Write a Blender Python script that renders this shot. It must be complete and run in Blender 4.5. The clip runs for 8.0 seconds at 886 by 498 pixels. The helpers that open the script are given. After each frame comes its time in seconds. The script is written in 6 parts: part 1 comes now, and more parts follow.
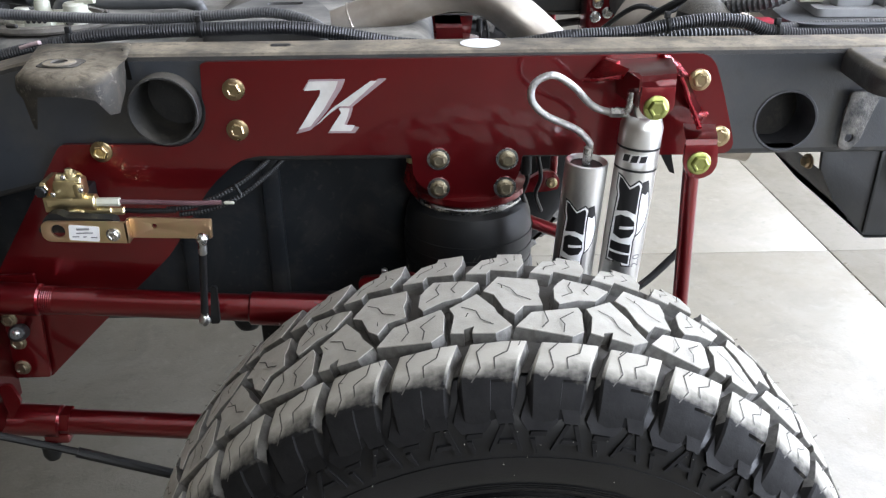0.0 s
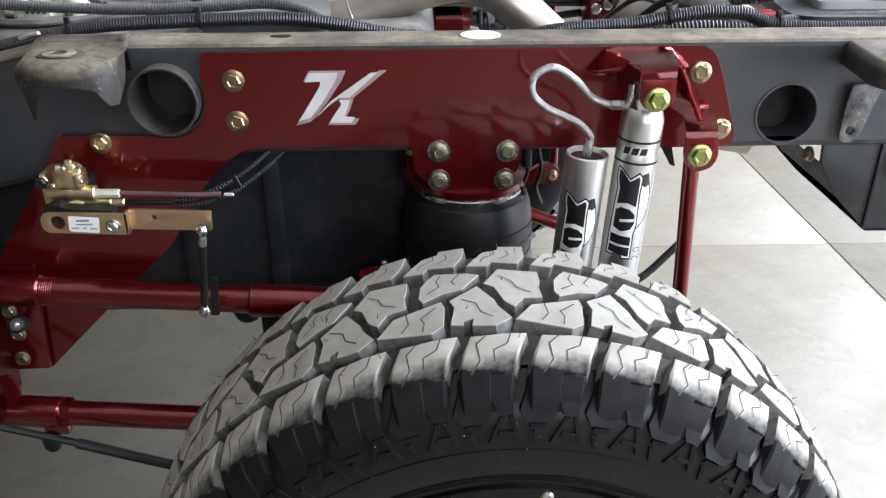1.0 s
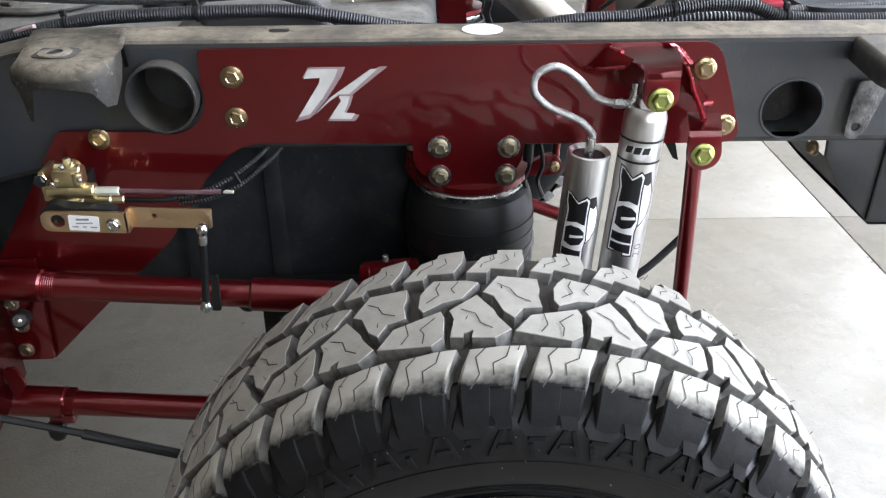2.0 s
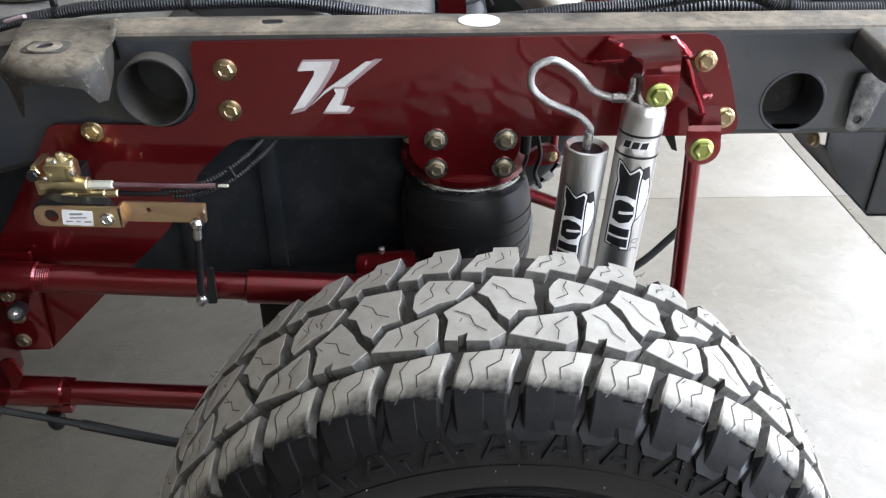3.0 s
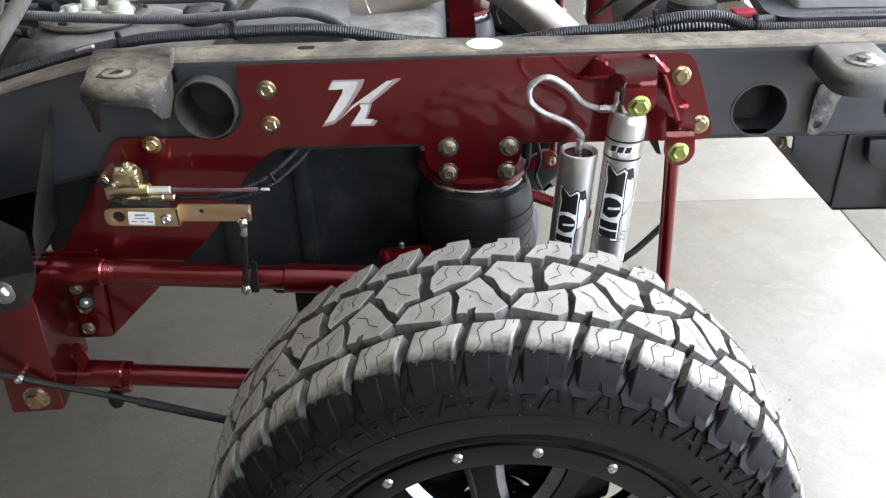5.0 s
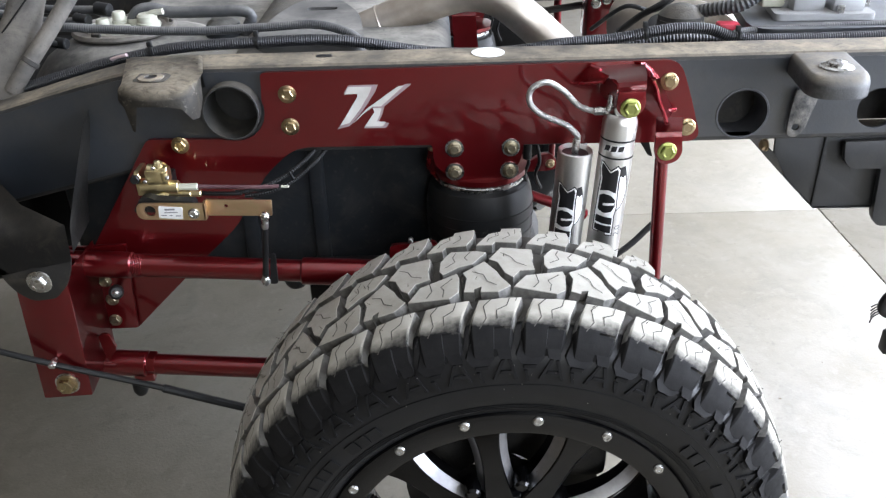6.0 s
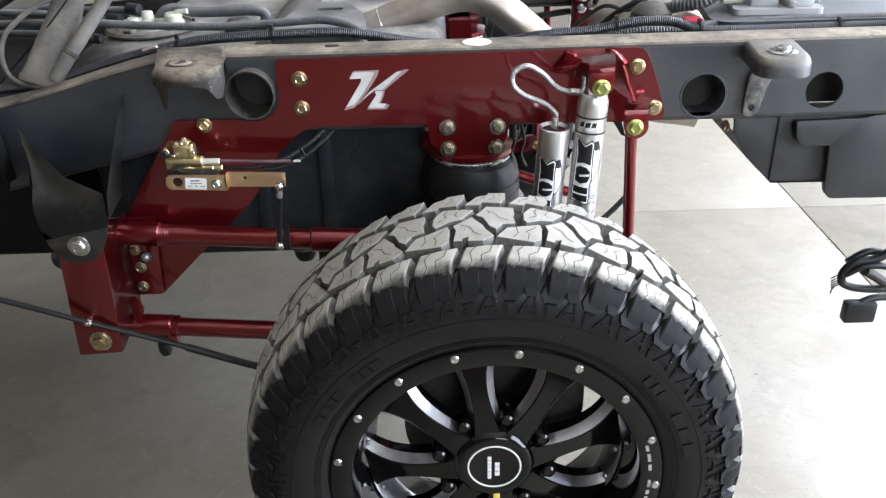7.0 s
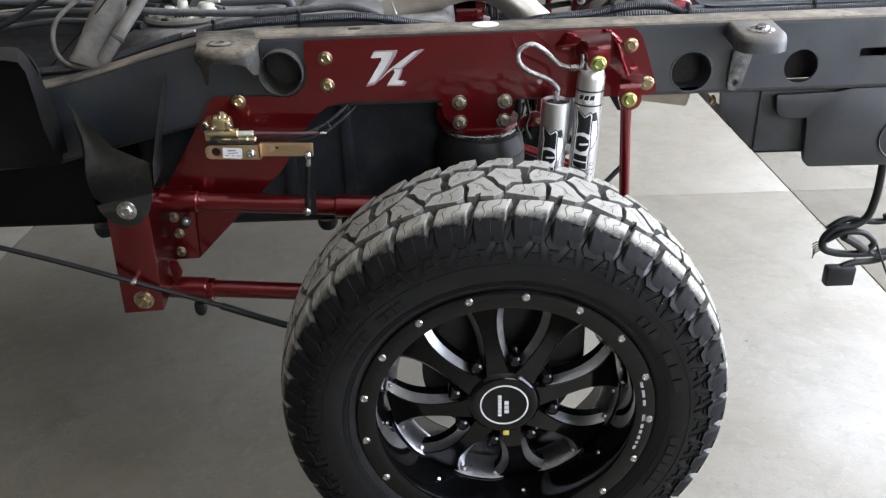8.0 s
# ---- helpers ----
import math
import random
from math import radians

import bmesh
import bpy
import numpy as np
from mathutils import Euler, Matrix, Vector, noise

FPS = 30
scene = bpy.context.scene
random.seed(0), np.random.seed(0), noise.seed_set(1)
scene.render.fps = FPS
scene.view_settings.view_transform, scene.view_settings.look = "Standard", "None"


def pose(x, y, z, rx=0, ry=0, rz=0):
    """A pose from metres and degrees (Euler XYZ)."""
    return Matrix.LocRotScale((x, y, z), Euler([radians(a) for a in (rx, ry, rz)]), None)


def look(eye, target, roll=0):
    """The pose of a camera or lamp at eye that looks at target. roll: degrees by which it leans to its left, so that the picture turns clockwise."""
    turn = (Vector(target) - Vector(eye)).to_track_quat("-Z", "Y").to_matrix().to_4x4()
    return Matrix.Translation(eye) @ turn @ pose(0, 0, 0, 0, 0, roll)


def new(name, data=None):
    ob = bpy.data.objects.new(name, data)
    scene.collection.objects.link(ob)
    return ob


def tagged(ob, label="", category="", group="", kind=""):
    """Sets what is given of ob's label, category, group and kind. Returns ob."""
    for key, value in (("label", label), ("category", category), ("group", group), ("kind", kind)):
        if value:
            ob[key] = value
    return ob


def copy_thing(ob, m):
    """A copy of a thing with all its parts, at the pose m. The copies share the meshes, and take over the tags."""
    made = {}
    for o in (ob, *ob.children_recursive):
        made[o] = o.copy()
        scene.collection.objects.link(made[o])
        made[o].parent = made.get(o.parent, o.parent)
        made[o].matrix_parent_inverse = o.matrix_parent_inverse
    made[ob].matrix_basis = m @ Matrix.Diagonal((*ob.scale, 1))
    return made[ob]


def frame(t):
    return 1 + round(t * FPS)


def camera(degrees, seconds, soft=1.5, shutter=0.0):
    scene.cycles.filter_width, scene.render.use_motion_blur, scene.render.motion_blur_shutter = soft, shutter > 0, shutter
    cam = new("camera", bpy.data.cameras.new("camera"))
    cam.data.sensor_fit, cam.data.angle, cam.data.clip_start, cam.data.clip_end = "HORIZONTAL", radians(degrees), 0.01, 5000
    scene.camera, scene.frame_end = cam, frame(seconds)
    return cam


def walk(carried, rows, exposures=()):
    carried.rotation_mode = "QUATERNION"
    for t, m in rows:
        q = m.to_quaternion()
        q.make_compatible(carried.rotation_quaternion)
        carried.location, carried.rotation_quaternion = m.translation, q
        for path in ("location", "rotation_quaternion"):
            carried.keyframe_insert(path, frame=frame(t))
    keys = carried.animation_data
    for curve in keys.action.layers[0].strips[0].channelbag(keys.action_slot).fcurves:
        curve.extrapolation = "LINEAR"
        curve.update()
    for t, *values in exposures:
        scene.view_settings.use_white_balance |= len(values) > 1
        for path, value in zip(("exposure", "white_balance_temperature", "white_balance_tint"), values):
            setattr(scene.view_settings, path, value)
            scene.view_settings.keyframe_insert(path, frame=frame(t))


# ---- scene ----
cam = camera(56.5, 8.0, soft=1.3)
PATH = [
    (0.0, (-0.0912, -0.6535, 1.3223), (-0.0665, 0.2409, 0.8758), -0.33),
    (0.5, (-0.0896, -0.6528, 1.3229), (-0.0659, 0.2398, 0.8726), -0.19),
    (1.0, (-0.0920, -0.6530, 1.3221), (-0.0668, 0.2371, 0.8671), -0.19),
    (1.5, (-0.0902, -0.6398, 1.3452), (-0.0682, 0.2391, 0.8687), -0.21),
    (1.7, (-0.0894, -0.6316, 1.3614), (-0.0682, 0.2398, 0.8715), -0.19),
    (2.8, (-0.0797, -0.6084, 1.3833), (-0.0621, 0.2457, 0.8636), -0.37),
    (3.0, (-0.0786, -0.6007, 1.3973), (-0.0612, 0.2454, 0.8647), -0.25),
    (3.5, (-0.0761, -0.5925, 1.4100), (-0.0617, 0.2452, 0.8639), -0.27),
    (4.0, (-0.0694, -0.6070, 1.4380), (-0.0579, 0.2252, 0.8836), -0.41),
    (4.2, (-0.0620, -0.6286, 1.4491), (-0.0523, 0.2060, 0.8984), -0.66),
    (4.5, (-0.0568, -0.6810, 1.4550), (-0.0547, 0.1631, 0.9188), -1.17),
    (4.7, (-0.0705, -0.7169, 1.4652), (-0.0719, 0.1302, 0.9338), -1.61),
    (5.8, (-0.0845, -0.8518, 1.4649), (-0.0844, 0.0169, 0.9696), -1.43),
    (6.0, (-0.0914, -0.8749, 1.4722), (-0.0909, -0.0068, 0.9758), -1.48),
    (6.5, (-0.1004, -0.9544, 1.4687), (-0.0955, -0.0822, 0.9796), -1.56),
    (7.0, (-0.0753, -1.0774, 1.4655), (-0.0793, -0.1963, 0.9925), -1.77),
    (7.5, (-0.0797, -1.1943, 1.4697), (-0.0888, -0.3100, 1.0028), -1.82),
    (8.0, (-0.1012, -1.2634, 1.4660), (-0.1074, -0.3798, 0.9977), -2.14),
]
walk(cam, [(t, look(e, a, r)) for t, e, a, r in PATH], exposures=[(0.0, 0.47), (4.0, 0.48), (5.0, 0.55), (6.5, 0.58), (7.0, 0.62), (7.5, 0.29), (8.0, 0.27)])

# ---- world and light: daylight through an open roller door, plus a front fill ----
world = bpy.data.worlds.new("sky")
scene.world = world
world.use_nodes = True
wn = world.node_tree
sky = wn.nodes.new("ShaderNodeTexSky")
sky.sky_type, sky.sun_disc, sky.sun_elevation, sky.sun_rotation = "NISHITA", False, radians(48), radians(60)
wn.links.new(sky.outputs["Color"], wn.nodes["Background"].inputs["Color"])
wn.nodes["Background"].inputs["Strength"].default_value = 0.12


def area(name, m, sx, sy, watts, col):
    d = bpy.data.lights.new(name, "AREA")
    d.shape, d.size, d.size_y, d.energy, d.color = "RECTANGLE", sx, sy, watts, col
    ob = new(name, d)
    ob.matrix_world = m
    return ob


area("door_daylight", look((3.3, 1.0, 1.85), (0.0, 0.95, 1.25)), 6.6, 3.0, 635, (0.876, 0.945, 1.11))
# added fill lamp behind the camera that brightens the front faces
area("front_fill", look((1.5, -4.85, 2.9), (0.3, 0.5, 0.9)), 2.0, 2.2, 72, (0.96, 0.98, 1.0))


# ---- materials ----
def mat(name, c1, c2=None, rough=0.5, rough2=None, metal=0.0, scale=30.0, bump=0.1, fine=400.0, coat=0.0, dust=0.0, dust_c=(0.30, 0.27, 0.22), flakes=0.0, spec=0.5, side=0.03, stain=None):
    m = bpy.data.materials.new(name)
    m.use_nodes = True
    n, l = m.node_tree.nodes, m.node_tree.links
    b = n["Principled BSDF"]
    tc = n.new("ShaderNodeTexCoord")

    def noise_tex(sc, detail=5.0, rgh=0.6):
        t = n.new("ShaderNodeTexNoise")
        t.inputs["Scale"].default_value, t.inputs["Detail"].default_value, t.inputs["Roughness"].default_value = sc, detail, rgh
        l.new(tc.outputs["Object"], t.inputs["Vector"])
        return t.outputs["Fac"]

    def ramp(src, lo, hi, a, z):
        r = n.new("ShaderNodeMapRange")
        for k, v in (("From Min", lo), ("From Max", hi), ("To Min", a), ("To Max", z)):
            r.inputs[k].default_value = v
        l.new(src, r.inputs["Value"])
        return r.outputs["Result"]

    def mix(fac, a, z):
        x = n.new("ShaderNodeMix")
        x.data_type = "RGBA"
        for sock, v in ((x.inputs[0], fac), (x.inputs[6], a), (x.inputs[7], z)):
            if isinstance(v, tuple):
                sock.default_value = (*v, 1)
            else:
                l.new(v, sock)
        return x.outputs[2]

    big, small = noise_tex(scale), noise_tex(fine, 3.0)
    c2 = c2 or tuple(v * 0.75 for v in c1)
    col = mix(ramp(big, 0.35, 0.65, 0, 1), c1, c2)
    rg = ramp(big, 0.3, 0.7, rough, rough2 if rough2 is not None else min(1.0, rough * 1.35))
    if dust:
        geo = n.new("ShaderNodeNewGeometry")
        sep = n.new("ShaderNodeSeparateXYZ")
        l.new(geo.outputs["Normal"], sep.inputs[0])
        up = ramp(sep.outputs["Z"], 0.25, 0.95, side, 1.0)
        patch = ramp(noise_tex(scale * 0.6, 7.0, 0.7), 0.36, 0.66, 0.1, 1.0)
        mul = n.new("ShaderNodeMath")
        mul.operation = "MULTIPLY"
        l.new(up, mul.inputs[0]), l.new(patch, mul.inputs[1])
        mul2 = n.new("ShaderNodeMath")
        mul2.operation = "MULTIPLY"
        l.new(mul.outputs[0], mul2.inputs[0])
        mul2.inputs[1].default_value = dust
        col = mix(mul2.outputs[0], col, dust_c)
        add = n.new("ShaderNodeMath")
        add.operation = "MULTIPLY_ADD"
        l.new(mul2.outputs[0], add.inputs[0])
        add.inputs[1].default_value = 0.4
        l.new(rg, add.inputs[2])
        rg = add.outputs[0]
    if stain:
        amount, sc, sc_c = stain
        st = n.new("ShaderNodeTexNoise")
        st.inputs["Scale"].default_value, st.inputs["Detail"].default_value, st.inputs["Roughness"].default_value, st.inputs["Distortion"].default_value = sc, 8.0, 0.68, 1.4
        l.new(tc.outputs["Object"], st.inputs["Vector"])
        col = mix(ramp(st.outputs["Fac"], 0.50, 0.72, 0.0, amount), col, sc_c)
        sp = n.new("ShaderNodeTexNoise")
        sp.inputs["Scale"].default_value, sp.inputs["Detail"].default_value = sc * 14.0, 2.0
        l.new(tc.outputs["Object"], sp.inputs["Vector"])
        col = mix(ramp(sp.outputs["Fac"], 0.62, 0.74, 0.0, amount * 0.7), col, sc_c)
    if flakes:
        v = n.new("ShaderNodeTexVoronoi")
        v.inputs["Scale"].default_value = 2200
        l.new(tc.outputs["Object"], v.inputs["Vector"])
        col = mix(ramp(v.outputs["Distance"], 0.1, 0.5, flakes, 0.0), col, tuple(min(1, x * 2.2) for x in c1))
    l.new(col, b.inputs["Base Color"])
    l.new(rg, b.inputs["Roughness"])
    b.inputs["Metallic"].default_value = metal
    b.inputs["Coat Weight"].default_value = coat
    b.inputs["Coat Roughness"].default_value = 0.06
    b.inputs["Specular IOR Level"].default_value = spec
    if bump:
        bp = n.new("ShaderNodeBump")
        bp.inputs["Strength"].default_value, bp.inputs["Distance"].default_value = bump, 0.002
        l.new(small, bp.inputs["Height"])
        l.new(bp.outputs["Normal"], b.inputs["Normal"])
    return m


RED = mat("candy_red_paint", (0.172, 0.0068, 0.0100), (0.140, 0.0055, 0.0085), 0.28, 0.34, 0.75, 6, 0.03, 900, 1.0, flakes=0.25)
# the plate's red, base lightened to paint in glossy highlights
RED_GLINT = mat("red_weld_highlight", (0.46, 0.030, 0.045), (0.34, 0.014, 0.024), 0.16, 0.30, 0.8, 60, 0.5, 160, 1.0)
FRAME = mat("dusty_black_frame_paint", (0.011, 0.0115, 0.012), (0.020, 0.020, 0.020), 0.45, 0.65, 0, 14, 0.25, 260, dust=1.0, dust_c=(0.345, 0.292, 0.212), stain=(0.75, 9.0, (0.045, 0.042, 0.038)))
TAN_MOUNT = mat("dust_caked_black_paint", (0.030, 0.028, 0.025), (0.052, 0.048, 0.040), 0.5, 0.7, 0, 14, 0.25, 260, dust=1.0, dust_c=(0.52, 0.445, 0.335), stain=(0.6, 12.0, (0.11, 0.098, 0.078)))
FRAME2 = mat("clean_black_frame_paint", (0.0145, 0.0185, 0.0253), (0.0215, 0.0254, 0.0314), 0.30, 0.44, 0, 9, 0.15, 300, spec=1.0, stain=(0.55, 4.0, (0.0082, 0.0094, 0.0112)), dust=0.6, dust_c=(0.1388, 0.1462, 0.1528))
CAST = mat("dusty_cast_iron", (0.018, 0.018, 0.018), (0.040, 0.038, 0.034), 0.55, 0.75, 0.1, 25, 0.5, 240, dust=0.5)
# near-black that paints in the shade behind the arch and on the front tank
SHADE_BLACK = mat("shade_black_paint", (0.0035, 0.0036, 0.0038), (0.006, 0.006, 0.0062), 0.55, 0.75, 0, 16, 0.2, 200, spec=0.15)
# frame paint again, darkened to carry the shade under the rail
HITCH = mat("shaded_black_frame_paint", (0.012, 0.0135, 0.0155), (0.020, 0.0215, 0.0235), 0.36, 0.5, 0, 10, 0.15, 260, spec=0.6, stain=(0.5, 6.0, (0.030, 0.029, 0.027)), dust=0.4, dust_c=(0.16, 0.15, 0.13))
PLASTIC = mat("black_plastic", (0.007, 0.0075, 0.008), (0.012, 0.0125, 0.013), 0.36, 0.5, 0, 16, 0.1, 300, spec=0.35)
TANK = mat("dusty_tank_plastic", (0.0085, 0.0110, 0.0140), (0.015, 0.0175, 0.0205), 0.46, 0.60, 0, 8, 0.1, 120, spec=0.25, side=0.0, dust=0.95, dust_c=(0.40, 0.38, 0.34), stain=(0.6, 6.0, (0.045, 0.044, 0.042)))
RUBBER = mat("black_tyre_rubber", (0.0062, 0.0064, 0.0070), (0.0095, 0.0096, 0.0102), 0.30, 0.44, 0, 30, 0.12, 500, spec=0.30)
SHOULDER = mat("scuffed_shoulder_rubber", (0.0075, 0.0075, 0.0082), (0.004, 0.004, 0.0047), 0.62, 0.80, 0, 45, 0.15, 260, spec=0.13)


def dusty_edge(m, dust_col):
    """Road dust on the running face of the tread that ends raggedly over its two edges."""
    n, l = m.node_tree.nodes, m.node_tree.links
    b = n["Principled BSDF"]
    dark = b.inputs["Base Color"].links[0].from_socket
    tc = n.new("ShaderNodeTexCoord")
    sep = n.new("ShaderNodeSeparateXYZ")
    l.new(tc.outputs["Object"], sep.inputs[0])
    off = n.new("ShaderNodeMath")
    off.operation, off.inputs[1].default_value = "SUBTRACT", 0.145
    l.new(sep.outputs["Y"], off.inputs[0])
    ab = n.new("ShaderNodeMath")
    ab.operation = "ABSOLUTE"
    l.new(off.outputs[0], ab.inputs[0])
    nz = n.new("ShaderNodeTexNoise")
    nz.inputs["Scale"].default_value, nz.inputs["Detail"].default_value = 38.0, 9.0
    l.new(tc.outputs["Object"], nz.inputs["Vector"])
    wob = n.new("ShaderNodeMath")
    wob.operation, wob.inputs[1].default_value = "MULTIPLY_ADD", 0.034
    l.new(nz.outputs["Fac"], wob.inputs[0]), l.new(ab.outputs[0], wob.inputs[2])
    r = n.new("ShaderNodeMapRange")
    for k, v in (("From Min", 0.1325), ("From Max", 0.1470), ("To Min", 1.0), ("To Max", 0.012)):
        r.inputs[k].default_value = v
    l.new(wob.outputs[0], r.inputs["Value"])
    mx = n.new("ShaderNodeMix")
    mx.data_type = "RGBA"
    l.new(r.outputs[0], mx.inputs[0]), l.new(dark, mx.inputs[6])
    mx.inputs[7].default_value = (*dust_col, 1)
    l.new(mx.outputs[2], b.inputs["Base Color"])


dusty_edge(SHOULDER, (0.37, 0.352, 0.305))
TREAD = mat("dry_dusty_tread_rubber", (0.395, 0.378, 0.330), (0.315, 0.300, 0.258), 0.55, 0.72, 0, 24, 0.3, 420, stain=(0.25, 16.0, (0.20, 0.188, 0.165)))
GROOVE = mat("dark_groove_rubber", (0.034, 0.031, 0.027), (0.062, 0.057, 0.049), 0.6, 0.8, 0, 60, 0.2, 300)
ZINC = mat("yellow_zinc_plating", (0.44, 0.37, 0.205), (0.42, 0.31, 0.20), 0.24, 0.36, 1.0, 50, 0.08, 500)
BRASS = mat("brass", (0.80, 0.70, 0.42), (0.70, 0.58, 0.32), 0.28, 0.40, 1.0, 60, 0.12, 400)
COPPERY = mat("iridescent_zinc_arm", (0.76, 0.50, 0.34), (0.66, 0.53, 0.30), 0.34, 0.46, 1.0, 22, 0.08, 500)
STEEL = mat("bright_steel", (0.62, 0.62, 0.61), (0.52, 0.52, 0.51), 0.2, 0.34, 1.0, 60, 0.06, 500)
ALU = mat("satin_aluminium", (0.76, 0.75, 0.725), (0.70, 0.69, 0.665), 0.34, 0.42, 1.0, 18, 0.05, 700)
EXHAUST = mat("heat_stained_exhaust_steel", (0.54, 0.50, 0.45), (0.38, 0.33, 0.275), 0.38, 0.54, 1.0, 9, 0.12, 200)
BLACK_GLOSS = mat("gloss_black_powder_coat", (0.0022, 0.0022, 0.0026), (0.0034, 0.0034, 0.0038), 0.07, 0.14, 0, 20, 0.02, 400, spec=0.42)
MACHINED = mat("machined_aluminium", (0.46, 0.46, 0.47), (0.34, 0.34, 0.35), 0.26, 0.40, 1.0, 40, 0.05, 900)
WHITE = mat("white_vinyl", (0.80, 0.80, 0.79), (0.74, 0.74, 0.73), 0.4, 0.5, 0, 20, 0.03, 500)
BLACKV = mat("black_vinyl", (0.010, 0.010, 0.011), (0.014, 0.014, 0.015), 0.35, 0.45, 0, 20, 0.03, 500)
GREYV = mat("grey_vinyl", (0.20, 0.20, 0.21), (0.24, 0.24, 0.25), 0.4, 0.5, 0, 20, 0.03, 500)
CONCRETE = mat("smooth_concrete", (0.2268, 0.2079, 0.1701), (0.1836, 0.1629, 0.1229), 0.40, 0.62, 0, 1.6, 0.35, 130, spec=0.35, stain=(0.9, 3.2, (0.1584, 0.1440, 0.1134)))


def mottle(m, sc, col, lo, hi, amount):
    """Ragged worn blotches of a second, finer scale over a surface."""
    n, l = m.node_tree.nodes, m.node_tree.links
    b = n["Principled BSDF"]
    base = b.inputs["Base Color"].links[0].from_socket
    tc = n.new("ShaderNodeTexCoord")
    nz = n.new("ShaderNodeTexNoise")
    nz.inputs["Scale"].default_value, nz.inputs["Detail"].default_value, nz.inputs["Roughness"].default_value = sc, 8.0, 0.72
    nz.inputs["Distortion"].default_value = 0.6
    l.new(tc.outputs["Object"], nz.inputs["Vector"])
    r = n.new("ShaderNodeMapRange")
    for k, v in (("From Min", lo), ("From Max", hi), ("To Min", 0.0), ("To Max", amount)):
        r.inputs[k].default_value = v
    l.new(nz.outputs["Fac"], r.inputs["Value"])
    mx = n.new("ShaderNodeMix")
    mx.data_type = "RGBA"
    l.new(r.outputs[0], mx.inputs[0]), l.new(base, mx.inputs[6])
    mx.inputs[7].default_value = (*col, 1)
    l.new(mx.outputs[2], b.inputs["Base Color"])


mottle(CONCRETE, 7.0, (0.1440, 0.1260, 0.0907), 0.50, 0.72, 0.55)
mottle(CONCRETE, 26.0, (0.2610, 0.2430, 0.2032), 0.54, 0.70, 0.5)
mottle(FRAME, 24.0, (0.060, 0.052, 0.042), 0.56, 0.66, 0.6)
mottle(TAN_MOUNT, 34.0, (0.085, 0.072, 0.055), 0.50, 0.64, 0.75)
mottle(TAN_MOUNT, 90.0, (0.50, 0.46, 0.38), 0.58, 0.68, 0.5)
mottle(FRAME2, 5.0, (0.0557, 0.0508, 0.0418), 0.50, 0.72, 0.55)
mottle(TREAD, 42.0, (0.44, 0.425, 0.39), 0.52, 0.68, 0.2)
JOINT = mat("dirty_floor_joint", (0.16, 0.135, 0.105), (0.24, 0.205, 0.16), 0.8, 0.95, 0, 30, 0.3, 200)
# tones of the unseen walls and ceiling, chosen for the light they bounce
DARKWALL = mat("dark_bounce_wall", (0.15, 0.115, 0.075), (0.09, 0.07, 0.05), 0.6, 0.7, 0, 2, 0.05, 200)
WALL = mat("pale_bounce_wall", (0.55, 0.525, 0.475), (0.50, 0.475, 0.43), 0.5, 0.6, 0, 3, 0.05, 200)
CEILING = mat("pale_bounce_surface", (0.79, 0.765, 0.725), (0.75, 0.725, 0.685), 0.6, 0.7, 0, 3, 0.05, 200)
WESTWALL = mat("warm_bounce_wall", (0.125, 0.098, 0.066), (0.095, 0.072, 0.048), 0.6, 0.7, 0, 2, 0.05, 200)
CLEAR = mat("clear_air_line", (0.10, 0.05, 0.058), (0.14, 0.08, 0.085), 0.10, 0.14, 0, 20, 0.0, 500, 0.5)
NYLON = mat("white_nylon", (0.58, 0.59, 0.50), (0.46, 0.46, 0.38), 0.4, 0.5, 0, 30, 0.05, 500, dust=0.4)
SCUFF = mat("scuffed_bare_steel", (0.17, 0.16, 0.14), (0.03, 0.03, 0.031), 0.5, 0.7, 0.2, 42, 0.5, 240)
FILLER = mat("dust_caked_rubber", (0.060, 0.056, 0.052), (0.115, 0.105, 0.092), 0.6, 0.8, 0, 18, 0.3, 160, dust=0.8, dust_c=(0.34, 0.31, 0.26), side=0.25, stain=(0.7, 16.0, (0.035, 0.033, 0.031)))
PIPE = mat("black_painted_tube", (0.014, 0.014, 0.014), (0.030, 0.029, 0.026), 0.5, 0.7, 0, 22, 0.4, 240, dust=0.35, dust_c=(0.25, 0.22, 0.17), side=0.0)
BRAID = mat("braided_stainless", (0.50, 0.49, 0.47), (0.36, 0.35, 0.34), 0.36, 0.46, 1.0, 220, 0.7, 900)
HANGER = mat("black_stamped_steel", (0.009, 0.0095, 0.010), (0.016, 0.0155, 0.015), 0.34, 0.46, 0, 12, 0.08, 160, dust=0.35, dust_c=(0.22, 0.19, 0.14), spec=0.5, side=0.04)
mottle(HANGER, 26.0, (0.062, 0.054, 0.042), 0.52, 0.66, 0.55)
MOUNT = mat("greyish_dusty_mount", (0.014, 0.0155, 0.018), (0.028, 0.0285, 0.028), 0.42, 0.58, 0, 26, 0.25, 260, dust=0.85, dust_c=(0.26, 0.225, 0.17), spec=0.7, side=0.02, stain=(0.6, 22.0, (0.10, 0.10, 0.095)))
# tube colour lightened to stand for light falling inside it
TUBE_LIT = mat("lit_tube_grey", (0.055, 0.058, 0.064), (0.035, 0.037, 0.042), 0.5, 0.65, 0, 22, 0.2, 240)
ZINC_GREEN = mat("green_tinted_zinc", (0.41, 0.45, 0.14), (0.36, 0.38, 0.14), 0.30, 0.42, 1.0, 50, 0.08, 500)
ZINC_DULL = mat("dull_brown_zinc", (0.40, 0.36, 0.26), (0.26, 0.22, 0.15), 0.34, 0.5, 1.0, 60, 0.15, 400)
